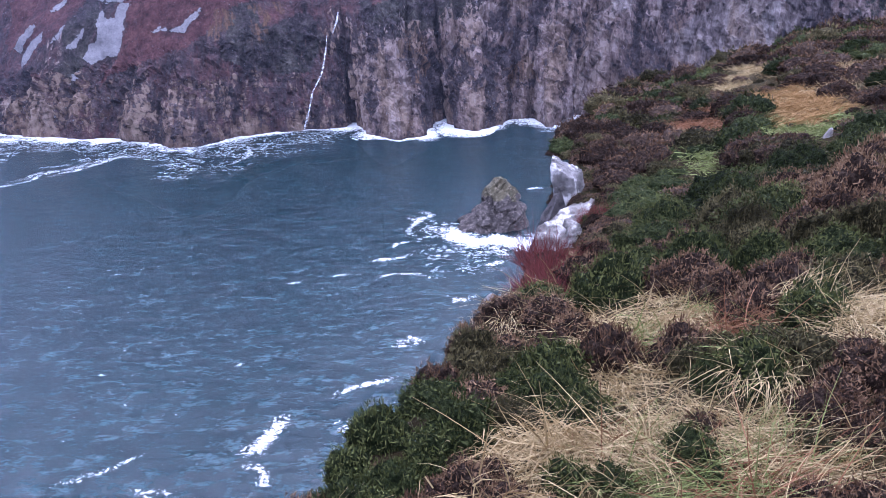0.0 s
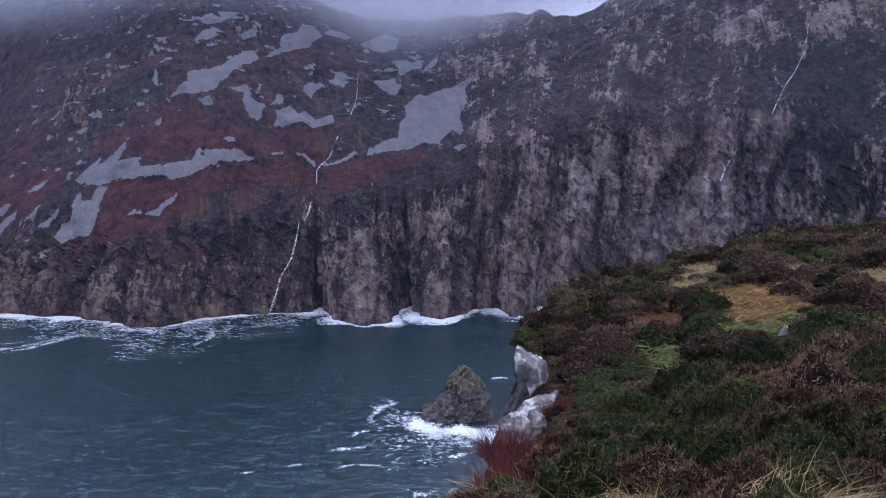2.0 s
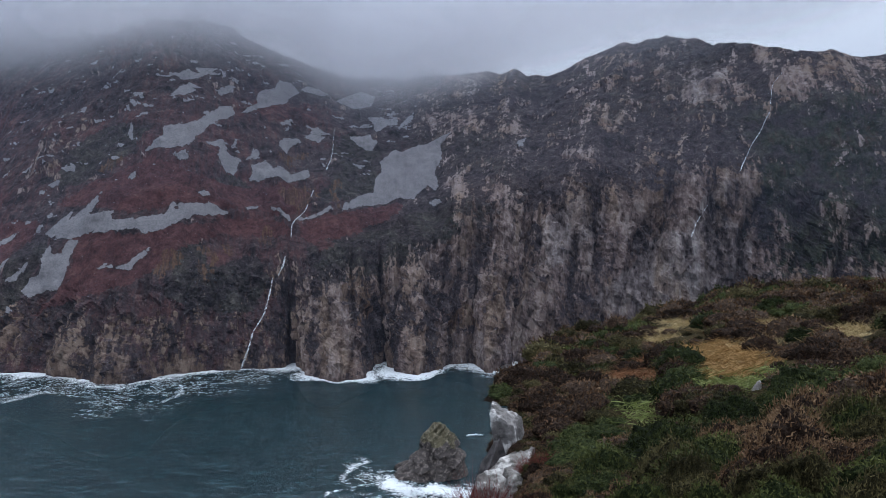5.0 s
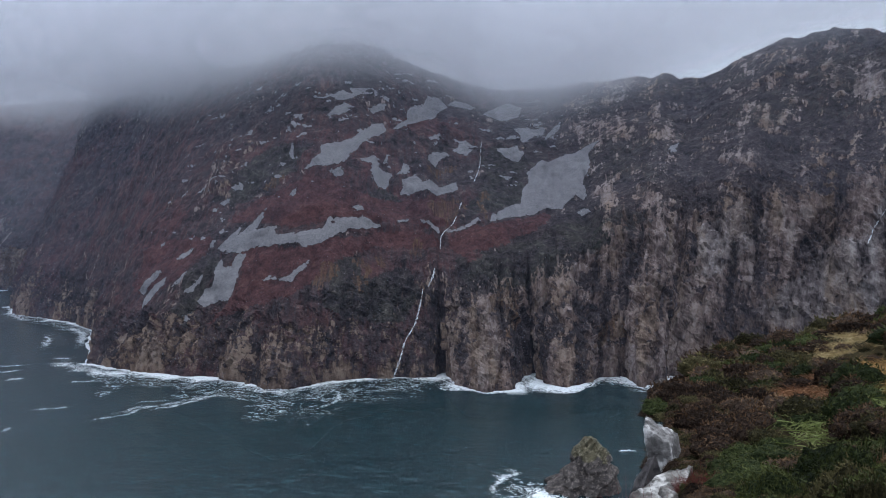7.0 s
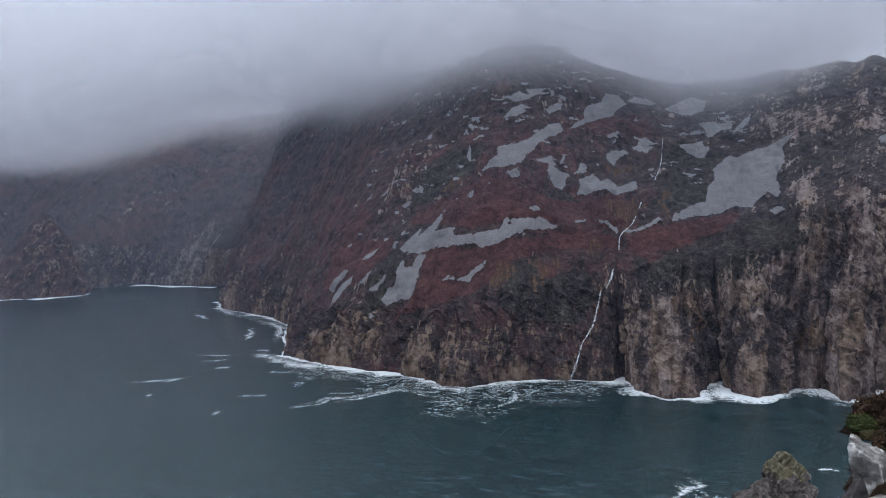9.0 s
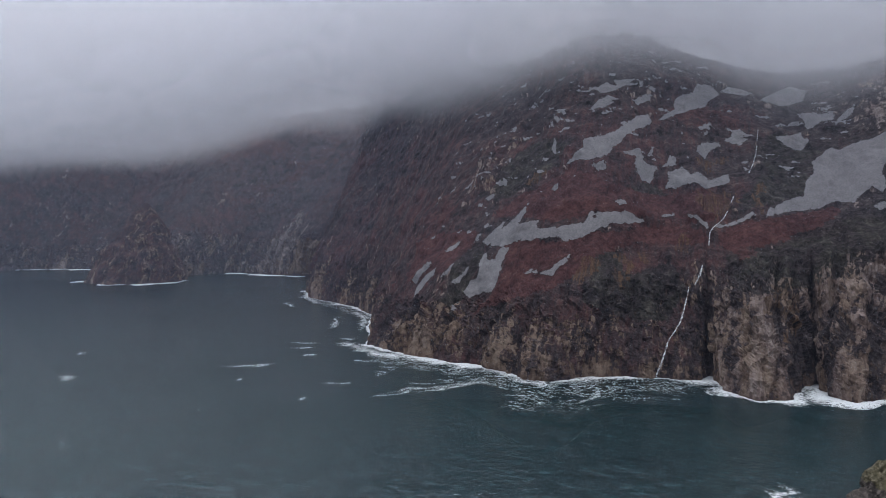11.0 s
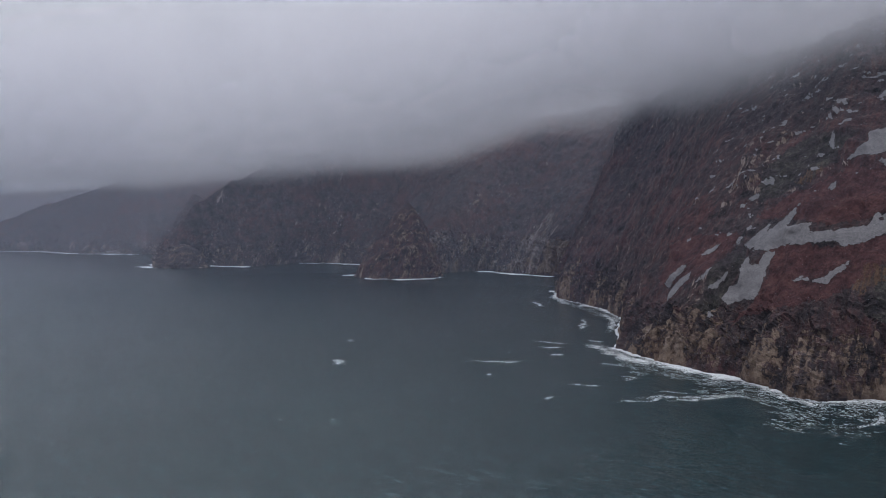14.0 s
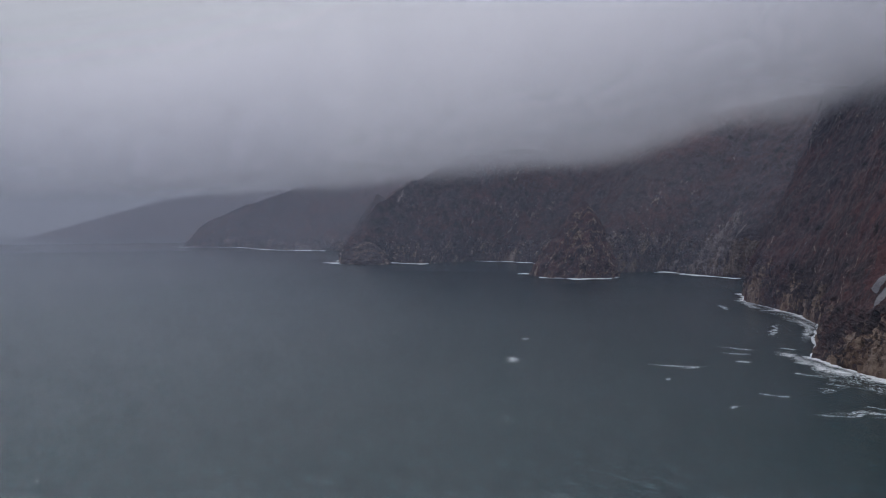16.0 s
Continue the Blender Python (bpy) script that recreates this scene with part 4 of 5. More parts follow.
# ---- sea stack, surf and foam ----
def boulder(name, material, size, seed, where, turn=0.0, tilt=0.0, crag=0.25, top=0.55, n=(44, 30), attrs=None):
    """A craggy rock, wide at its foot, standing with its base at the place given."""
    a, h = np.meshgrid(np.linspace(0, 2 * np.pi, n[0] + 1), np.linspace(0, 1, n[1]), indexing="ij")
    rad = (1 - (1 - top) * h ** 1.1) * np.sqrt(np.clip(1 - h ** 5, 0, 1))
    u = np.stack([np.cos(a) * rad, np.sin(a) * rad, h * 1.6], -1).reshape(-1, 3)
    f = 1 + crag * (ridged(u * np.array([1.7, 1.7, 0.9]), 4, seed, 0.6) - 0.55) * 2 + crag * 0.6 * (fbm(u * 5, 3, seed + 4) - 0.5)
    v = np.stack([u[:, 0] * f * size[0], u[:, 1] * f * size[1], (u[:, 2] / 1.6 + 0.12 * crag * (fbm(u * 3, 3, seed + 9) - 0.5)) * size[2]], 1)
    v[:, 0] += v[:, 2] * math.tan(radians(tilt))
    ob = new(name, mesh_from(name, v, grid_quads(n[0] + 1, n[1]), material, {**{k: np.full(len(v), w) for k, w in (attrs or {}).items()}, "su": 0.8 * v[:, 0] - 0.6 * v[:, 1], "hv": v[:, 2], "rib": np.clip(2.4 * (f - 1), -1, 1)}))
    ob.matrix_world = pose(*where, 0, 0, turn)
    return ob


def sea_stack(name, where, profile, high, deep, seed):
    """A rock with a given outline: rows of share of height, left and right reach in metres. Slanting beds score its sides."""
    hs, left, right = np.array(profile, float).T
    a, h = np.meshgrid(np.linspace(0, 2 * np.pi, 121), np.linspace(0, 1, 80), indexing="ij")
    l, r = np.interp(h, hs, left), np.interp(h, hs, right)
    x = (l + r) / 2 + (r - l) / 2 * np.sign(np.cos(a)) * np.abs(np.cos(a)) ** 0.8
    y = deep * (r - l) / 2 * np.sign(np.sin(a)) * np.abs(np.sin(a)) ** 0.8 + 0.12 * high * h
    p = np.stack([x, y, h * high], -1).reshape(-1, 3)
    bed = np.stack([(p[:, 2] - 1.1 * p[:, 0]) * 0.16, p[:, 1] * 0.03, (p[:, 2] + p[:, 0]) * 0.02], 1)
    push = (ridged(p / 9, 4, seed, 0.55) - 0.55) * 1.8 + (ridged(bed * 1.6, 3, seed + 5) - 0.55) * 3.6 + (cells(p / np.array([5, 5, 9]) + 0.2 * p[:, :1] / 5, seed) - 0.5) * 2.2
    out = np.stack([np.cos(a), np.sin(a), 0.3 + 0 * a], -1).reshape(-1, 3)
    p = p + out * (push * np.minimum(1, 0.25 + (r - l).ravel() / 14))[:, None]
    ob = new(name, mesh_from(name, p, grid_quads(121, 80), M_STACK, {}))
    ob.data.materials.append(M_MOSSY)
    z = np.array([c.center[2] + 3.0 * (value_noise(np.array([[c.center[0] / 3, c.center[1] / 3, 0.0]]), 4)[0] - 0.5) for c in ob.data.polygons]) / high
    ob.data.polygons.foreach_set("material_index", (z > 0.64).astype(np.int32))
    ob.matrix_world = pose(*where, 0, 0, 0)
    return ob


stack_x, stack_y = 25.6, 346.0
tagged(sea_stack("rock_pinnacle", (stack_x, stack_y, -2.0), ((0, -18.5, 15), (0.12, -16.5, 14.6), (0.3, -10.5, 14), (0.5, -5.2, 12.6), (0.7, -3.4, 10.2), (0.85, -1.4, 7.4), (0.95, -0.4, 4.6), (1.0, 0.4, 2.6)), 25.0, 0.75, 3),
       "dark slanting rock pinnacle with mossy top standing in white surf", "rock")
tagged(boulder("headland", M_MOUNTAIN, (88, 86, 164), 33, (-1228, 1104, -4), 30, 7, 0.26, 0.2, (140, 90), {"rock": 0.36, "tan": 0.40, "red": 0.45}), "brown rocky headland jutting into the bay", "headland", kind="structure")
tagged(boulder("headland", M_MOUNTAIN, (70, 60, 62), 35, (-1840, 905, -3), 20, 6, 0.34, 0.35, (100, 60), {"rock": 0.38, "tan": 0.42, "red": 0.25}), "far brown headland with a rocky foot", "headland", kind="structure")
tagged(boulder("sea_rock", M_STACK, (9, 7, 6), 8, (99, 577, -1.5), 20, 0, 0.4, 0.5, (50, 24)), "low dark rock awash at the cliff foot", "rock")


def foam_patch(name, label, line, width, material, seed, boost=0.0, kind="stuff"):
    """A streak of foam that lies on the water along a line of points, with a frayed outline."""
    p, s = along(line, 1.0)
    p = soften(p, 4)
    t = np.gradient(p, axis=0)
    t /= np.linalg.norm(t, axis=1)[:, None] + 1e-9
    nrm = np.stack([-t[:, 1], t[:, 0]], 1)
    p = p + nrm * ((fbm(np.stack([s / (1.5 * width + 4), s * 0 + 3, s * 0], 1), 3, seed + 2) - 0.5) * 3.2 * width)[:, None]
    cols = np.linspace(-1, 1, 9)
    w = 1.7 * width * (0.35 + 1.3 * fbm(np.stack([s / (2.5 * width + 3), s * 0, s * 0], 1), 3, seed))
    v = p[:, None, :] + nrm[:, None, :] * cols[None, :, None] * w[:, None, None]
    z = np.full(v.shape[:2], 0.12)
    ends = np.minimum(1, np.minimum(s, s[-1] - s) / (0.25 * s[-1] + 0.5))
    e = (0.24 * (1 - cols[None, :] ** 2) * ends[:, None]) + 0.34 * boost * ends[:, None] * (1 - np.abs(cols[None, :])) - 0.03
    ob = new(name, mesh_from(name, np.concatenate([v, z[..., None]], -1).reshape(-1, 3), grid_quads(len(p), 9), material, {"edge": e.ravel()}))
    tagged(ob, label, "foam", kind=kind)


def surf_band(coast, width, seed, label, off=0.0, boost=0.0):
    """Broken white water along the foot of a cliff."""
    p, s = along([(c[0], c[1]) for c in coast], 1.5)
    p = soften(p, 2)
    t = np.gradient(soften(p, 12), axis=0)
    t /= np.linalg.norm(t, axis=1)[:, None] + 1e-9
    nrm = np.stack([-t[:, 1], t[:, 0]], 1)
    flip = np.sign(np.sum((p * 0 - p) * nrm, 1))[:, None]
    nrm = nrm * np.where(flip == 0, 1, flip)
    p = p + nrm * off
    w = width * (0.3 + 2.2 * fbm(np.stack([s / 26, s * 0, s * 0], 1), 3, seed) ** 2)
    cols = np.linspace(-0.3, 1, 12)
    v = p[:, None, :] + nrm[:, None, :] * cols[None, :, None] * w[:, None, None]
    lump = np.repeat(0.1 + 0.35 * fbm(np.stack([s / 5, s * 0, s * 0], 1), 3, seed + 3)[:, None], 12, 1) * np.clip(0.8 - np.abs(cols), 0, 1)[None, :]
    e = 0.62 * (1 - np.clip(cols, 0, 1) ** 0.7)[None, :] + 0.7 * (fbm(np.stack([s / 24, s * 0, s * 0], 1), 2, seed + 6)[:, None] - 0.44) + boost
    ob = new("surf", mesh_from("surf", np.concatenate([v, 0.1 + lump[..., None]], -1).reshape(-1, 3), grid_quads(len(p), 12), M_SURF, {"edge": e.ravel()}))
    tagged(ob, label, "surf", kind="stuff")


surf_band(MAIN_COAST[4:36], 17, 601, "white surf breaking along the foot of the cliffs", 0.0, 0.0)
surf_band(((-985, 1345), (-1101, 1352), (-1215, 1372)), 24, 603, "thin line of surf at the back of the bay", 8, 0.25)
surf_band(((-1147, 1151), (-1152, 1062), (-1209, 1018), (-1317, 1072), (-1345, 1110)), 30, 604, "white surf round a rocky headland", 2, 0.30)
surf_band(((-1560, 1318), (-1634, 1318), (-1754, 1298), (-1800, 1240)), 28, 605, "thin line of surf at the back of a far bay", 6, 0.25)
surf_band(((-1738, 1046), (-1795, 1000), (-1874, 975), (-1866, 858), (-1905, 846), (-2000, 900)), 34, 606, "white surf round a far headland", 8, 0.30)
surf_band(((-2620, 1140), (-2765, 993), (-3100, 960), (-3248, 746)), 24, 607, "faint surf along a distant shore", 10, 0.22)


def streaks(rows, seed):
    for k, (line, width, boost) in enumerate(rows):
        foam_patch("sea_foam", "streak of white foam drifting on the sea", line, width, M_LACE, seed + k, boost)


# below the clifftop
streaks(((((-43, 188), (-48.7, 183), (-49.6, 173.5), (-55, 163.5)), 2.1, 0.62), (((-54, 164), (-47, 159), (-45, 152)), 1.2, 0.35), (((-37, 194), (-26, 199.7), (-13, 204.6)), 1.2, 0.55), (((-31, 175), (-24, 182)), 2.2, 0.05),
         (((-17, 222), (-9.4, 234)), 2.4, 0.15), (((2, 258), (14, 263)), 2.2, 0.3), (((-69.5, 216), (-65, 218)), 1.6, 0.2), (((-103, 155), (-87, 163), (-77, 172)), 0.9, 0.1), (((-82, 154), (-66, 153)), 1.0, 0.2)), 620)
# round the rock pinnacle
streaks(((((-33, 303.4), (-20, 302.4), (-13, 310)), 1.5, 0.5), (((-24, 317), (-15, 328)), 1.5, 0.45), (((-15, 330), (-13, 352), (-6, 364), (-12, 374)), 1.9, 0.42), (((-27, 280), (-26, 286), (-22, 288), (-3.5, 284)), 1.0, 0.3),
         (((-48, 287), (-34, 289)), 1.0, 0.15), (((-65, 280), (-52, 285)), 0.9, 0.1), (((46, 404), (60, 406)), 1.6, 0.4), (((19, 290), (26, 300)), 1.8, 0.35), (((0, 350), (6, 332), (20, 326), (40, 322), (52, 336)), 6.5, 1.5), (((10, 330), (24, 312), (36, 306)), 4.0, 0.25)), 640)
# off the main cliff
streaks(((((-267, 446), (-259, 471), (-235, 489), (-219, 526)), 3.0, 0.22), (((-266, 486), (-240, 497)), 1.6, 0.2), (((-140, 470), (-130, 506), (-138, 541)), 1.8, 0.22), (((-274, 434), (-252, 459), (-260, 482)), 1.8, 0.25),
         (((-251, 461), (-242, 473), (-226, 497), (-218, 529)), 2.2, 0.35), (((-305, 408), (-310, 419)), 1.8, 0.4), (((-326, 459), (-301, 472)), 1.5, 0.3), (((-313, 511), (-298, 518)), 1.6, 0.25), (((-40, 580), (-9, 534), (12, 556)), 6.0, 0.25)), 660)
# out in the bay
streaks(((((-439, 475), (-419, 493), (-402, 510)), 1.8, 0.25), (((-408, 546), (-399, 562)), 2.4, 0.4), (((-432, 642), (-413, 647)), 3.4, 0.45), (((-388, 440), (-386, 448)), 2.0, 0.3), (((-498, 384), (-526, 399)), 3.2, 0.12),
         (((-592, 466), (-600, 480)), 2.4, 0.05), (((-412, 484), (-406, 511)), 1.8, 0.35), (((-420, 640), (-385, 606), (-340, 588)), 7.0, 0.4), (((-215, 545), (-190, 522), (-160, 532)), 6.0, 0.4), (((8, 560), (9, 606)), 6.0, 0.3)), 680)
streaks(((((-398, 612), (-360, 592), (-310, 572)), 7.0, 0.9), (((-436, 690), (-500, 800), (-560, 872)), 5.0, 0.5), (((-470, 690), (-540, 800)), 3.0, 0.3), (((-445, 575), (-420, 590)), 2.4, 0.4), (((-470, 600), (-430, 612)), 2.2, 0.35),
         (((-620, 890), (-730, 990)), 6.0, 0.4), (((-640, 850), (-700, 900)), 3.0, 0.3), (((-355, 545), (-330, 555)), 2.0, 0.35)), 700)


def foam_net(coast, reach, strength, seed):
    """A wide strip of water off the cliffs, netted with foam that thins out seaward."""
    p, s = along([(c[0], c[1]) for c in coast], 6.0)
    p = soften(p, 10)
    d = np.hypot(p[:, 0], p[:, 1])[:, None]
    k = np.linspace(-0.06, 1, 14)
    w = reach * (0.5 + fbm(np.stack([s / 70, s * 0, s * 0], 1), 3, seed))
    v = p[:, None, :] * (1 - k[None, :, None] * (w / d[:, 0])[:, None, None])
    e = strength * (1 - np.clip(k, 0, 1))[None, :] + 0 * s[:, None] - 0.12 * np.clip(k, 0, 1)[None, :]
    ends = np.minimum(1, np.minimum(s, s[-1] - s) / 30)
    e = e - 0.5 * (1 - ends[:, None])
    ob = new("sea_foam", mesh_from("sea_foam", np.concatenate([v, np.full((*v.shape[:2], 1), 0.08)], -1).reshape(-1, 3), grid_quads(len(p), 14), M_WEB, {"edge": e.ravel()}))
    tagged(ob, "net of spent white foam drifting off the cliffs", "foam", kind="stuff")


foam_net(MAIN_COAST[4:20], 70, 0.34, 651)
foam_net(MAIN_COAST[19:36], 140, 0.52, 652)
foam_net(((-30, 372), (-2, 345), (26, 338), (60, 352)), 75, 0.42, 653)

# ---- rocks at the cliff edge ----
def rest(x, y):
    return float(ground_z(np.array([x]), np.array([y]))[0])


def crag_rock(name, material, size, seed, where, turn=0.0, lean=(0.0, 0.0), points=16, rough=0.1, cuts=4):
    """An angular block: the hull of a few points, then cut up and roughened."""
    r = np.random.default_rng(seed)
    bm = bmesh.new()
    p = r.uniform(-1, 1, (points, 3))
    p = p / np.maximum(np.abs(p).max(1), 0.75)[:, None] * r.uniform(0.8, 1.0, (points, 1))
    for q in p:
        z = (q[2] + 1) / 2
        taper = 1 - 0.35 * z
        bm.verts.new((q[0] * size[0] * taper + lean[0] * z, q[1] * size[1] * taper + lean[1] * z, z * size[2]))
    hull = bmesh.ops.convex_hull(bm, input=bm.verts)
    bmesh.ops.delete(bm, geom=[g for g in hull["geom_interior"] if isinstance(g, bmesh.types.BMVert)], context="VERTS")
    bmesh.ops.triangulate(bm, faces=bm.faces)
    bmesh.ops.subdivide_edges(bm, edges=bm.edges, cuts=cuts, use_grid_fill=True)
    bmesh.ops.triangulate(bm, faces=bm.faces)
    co = np.array([v.co[:] for v in bm.verts])
    s = float(max(size))
    f = (ridged(co / s * np.array([3.0, 3.0, 5.0]), 4, seed, 0.55) - 0.55) * rough * s + (fbm(co / s * 11, 3, seed + 2) - 0.5) * rough * 0.6 * s
    mid = co.mean(0)
    out = unit(co - mid)
    for v, o, k in zip(bm.verts, out, f):
        v.co += Vector(o) * float(k)
    me = bpy.data.meshes.new(name)
    bm.to_mesh(me)
    bm.free()
    me.materials.append(material)
    ob = new(name, me)
    ob.matrix_world = pose(*where, 0, 0, turn)
    return ob


def unit(v):
    return v / (np.linalg.norm(v, axis=1)[:, None] + 1e-9)


def slab(name, material, corners, where, turn, seed, rough=0.07):
    """A rough block given by its eight corners, the four of its foot first."""
    bm = bmesh.new()
    c = [bm.verts.new(p) for p in corners]
    for f in ((3, 2, 1, 0), (4, 5, 6, 7), (0, 1, 5, 4), (1, 2, 6, 5), (2, 3, 7, 6), (3, 0, 4, 7)):
        bm.faces.new([c[k] for k in f])
    bmesh.ops.subdivide_edges(bm, edges=bm.edges, cuts=24, use_grid_fill=True)
    bm.normal_update()
    co = np.array([v.co[:] for v in bm.verts])
    step = np.floor((co[:, 2] + 0.5 * co[:, 0] + 0.15 * fbm(co * 3, 2, seed + 8)) / 0.22)
    f = (ridged(co * np.array([2.2, 2.2, 3.4]), 4, seed, 0.6) - 0.55) * rough * 2.4 + (fbm(co * 9, 3, seed + 3) - 0.5) * rough + (value_noise(np.stack([step * 7.3, step * 0, step * 0], 1), seed) - 0.5) * rough
    for v, k in zip(bm.verts, f):
        v.co += v.normal * float(k)
    me = bpy.data.meshes.new(name)
    bm.to_mesh(me)
    bm.free()
    me.materials.append(material)
    me.polygons.foreach_set("use_smooth", np.full(len(me.polygons), True))
    ob = new(name, me)
    ob.matrix_world = pose(*where, 0, 0, turn)
    return ob


tagged(slab("edge_rock", M_PALE, ((-0.2, -0.4, -2.0), (0.7, -0.5, -2.0), (1.1, 0.6, -2.0), (0.1, 0.7, -2.0), (-0.2, -0.3, 0.86), (0.5, -0.5, 0.55), (1.0, 0.55, 1.25), (0.52, 0.5, 1.16)), (2.12, 14.55, EYE_HEIGHT - 5.92), -8, 21),
       "pale lichen-crusted rock slab on the cliff edge", "rock")
tagged(slab("edge_rock", M_PALE, ((-0.3, -0.25, -0.3), (0.3, -0.3, -0.3), (0.35, 0.3, -0.3), (-0.25, 0.3, -0.3), (-0.28, -0.2, 0.16), (0.2, -0.25, 0.22), (0.3, 0.3, 0.42), (-0.2, 0.3, 0.34)), (2.75, 14.2, EYE_HEIGHT - 5.3), 15, 22),
       "low pale rock block at the cliff edge", "rock")
tagged(slab("edge_rock", M_STREAK, ((0.05, -0.2, -1.5), (0.7, -0.2, -1.5), (0.9, 0.6, -1.5), (0.2, 0.6, -1.5), (-0.26, -0.1, 0.84), (0.25, -0.15, 0.55), (0.55, 0.5, 0.6), (-0.15, 0.4, 1.0)), (2.85, 17.2, EYE_HEIGHT - 5.42), 0, 24),
       "grey weathered rock jutting from the cliff edge", "rock")
tagged(crag_rock("edge_rock", M_DARK, (0.62, 0.5, 2.4), 27, (2.45, 15.9, EYE_HEIGHT - 7.15), 10, (0.2, 0.0), 12, 0.14), "dark pointed rock below the cliff edge", "rock")
tagged(boulder("edge_rock", M_PALE, (0.07, 0.07, 0.14), 29, (0.36, 5.35, rest(0.4, 5.4) - 0.1), 10, 5, 0.4, 0.5, (24, 14)), "small white rock at the cliff edge", "rock")
tagged(boulder("edge_rock", M_PALE, (0.06, 0.07, 0.2), 30, (0.12, 4.75, rest(0.2, 4.75) - 0.3), 10, 5, 0.4, 0.5, (24, 14)), "small white rock below the cliff edge", "rock")
tagged(boulder("stone", M_PALE, (0.10, 0.08, 0.26), 31, (8.4, 16.1, rest(8.4, 16.1) - 0.05), 10, 20, 0.4, 0.4, (24, 14)), "white stone standing among heather", "rock")


# ---- heather and grass ----
def strips(base, way, length, width, bend, segs, rng, facing=None):
    """Tapered, bending blades as quads. base, way: (n, 3); the rest per blade. facing: the way their flat sides turn."""
    n = len(base)
    side = np.cross(way, rng.normal(size=(n, 3)) if facing is None else facing + rng.normal(0, 0.45, (n, 3)))
    side /= np.linalg.norm(side, axis=1)[:, None] + 1e-9
    rows = []
    for k in range(segs + 1):
        t = k / segs
        c = base + way * (length * t)[:, None] + bend * (t * t * length)[:, None]
        w = width * (1 - 0.8 * t)
        rows += [c - side * w[:, None] / 2, c + side * w[:, None] / 2]
    v = np.stack(rows, 1).reshape(-1, 3)
    m = 2 * (segs + 1)
    one = np.array([[2 * k, 2 * k + 1, 2 * k + 3, 2 * k + 2] for k in range(segs)])
    q = (np.arange(n)[:, None, None] * m + one[None]).reshape(-1, 4)
    return v, q


def lumpy(d, seed):
    return 0.50 + 0.50 * fbm(d * 1.7 + 5, 2, seed) + 0.42 * fbm(d * 5.0 + 2, 2, seed + 1)


def heather_shape(seed, leaves, length=0.055, width=0.024):
    """A low uneven dome, about 1 m across, of many small leafy shoots that lie along its swell."""
    rng = np.random.default_rng(seed)
    n = leaves
    a, b = rng.uniform(0, 2 * np.pi, n), np.arccos(rng.uniform(0.02, 1.0, n))
    d = np.stack([np.sin(b) * np.cos(a), np.sin(b) * np.sin(a), np.cos(b)], 1)
    base = d * lumpy(d, seed)[:, None] * 0.5 * (1 - 0.10 * rng.uniform(0, 1, n) ** 2)[:, None]
    way = unit(d * 0.5 + np.array([0, 0, 0.6]) + rng.normal(0, 0.6, (n, 3)))
    return strips(base, way, rng.uniform(0.5, 1.5, n) * length, rng.uniform(0.6, 1.4, n) * width, rng.normal(0, 0.3, (n, 3)), 1, rng, d)


def twig_shape(seed, twigs):
    """Upright bare twigs that fork from a common foot."""
    rng = np.random.default_rng(seed)
    a, r = rng.uniform(0, 2 * np.pi, twigs), 0.42 * np.sqrt(rng.uniform(0, 1, twigs))
    base = np.stack([r * np.cos(a), r * np.sin(a), 0.04 + 0 * a], 1)
    way = unit(np.stack([1.1 * np.cos(a) * r * 2, 1.1 * np.sin(a) * r * 2, 1 + 0 * a], 1) + rng.normal(0, 0.26, (twigs, 3)))
    return strips(base, way, (0.72 - 0.75 * r) * rng.uniform(0.45, 1.1, twigs), rng.uniform(0.007, 0.013, twigs), rng.normal(0, 0.2, (twigs, 3)), 3, rng)


def dome_shape(seed, na=21, nh=11):
    a, h = np.meshgrid(np.linspace(0, 2 * np.pi, na), np.linspace(0, 1, nh), indexing="ij")
    d = np.stack([np.cos(a) * np.cos(h * np.pi / 2), np.sin(a) * np.cos(h * np.pi / 2), np.sin(h * np.pi / 2)], -1).reshape(-1, 3)
    v = d * lumpy(d, seed)[:, None] * 0.475
    v[:, 2] -= 0.03
    return v, grid_quads(na, nh)


# inner domes: plant colours darkened for the shade between the shoots
M_CORE = {"brown": mat_core("brown_shaded_core", (0.004, 0.003, 0.0025), (0.030, 0.019, 0.014), (0.105, 0.074, 0.054)),
          "green": mat_core("green_shaded_core", (0.003, 0.004, 0.002), (0.018, 0.025, 0.009), (0.070, 0.084, 0.030)),
          "olive": mat_core("olive_shaded_core", (0.004, 0.0035, 0.002), (0.026, 0.023, 0.010), (0.092, 0.078, 0.036))}
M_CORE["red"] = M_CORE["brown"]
KINDS = {"brown": (M_HEATH, "brown winter heather bush on the clifftop"), "green": (M_GREEN, "dark green heather bush on the clifftop"),
         "olive": (M_OLIVE, "olive green heather bush on the clifftop"), "red": (M_RED, "bush of bare red twigs on the clifftop")}
MODELS = {}
for kind, (mat, label) in KINDS.items():
    for style in range(4):
        sd = 700 + 10 * style + len(kind)
        thing = new("heather_bush")
        tagged(thing, label, "bush", group="heather bushes on the clifftop")
        v, q = twig_shape(sd, 620) if kind == "red" else (heather_shape(sd, 800, 0.055, 0.026) if style < 2 else heather_shape(sd, 1500, 0.036, 0.018))
        part("foliage", mesh_from("foliage", v, q, mat, {"tint": np.full(len(v), 0.5)}, False), thing)
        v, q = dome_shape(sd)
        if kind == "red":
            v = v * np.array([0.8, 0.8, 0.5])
        part("underbrush", mesh_from("underbrush", v, q, M_CORE[kind], {"tint": np.full(len(v), 0.5)}), thing, "dense inner growth with shade put into its dark colour")
        MODELS[kind, style] = thing


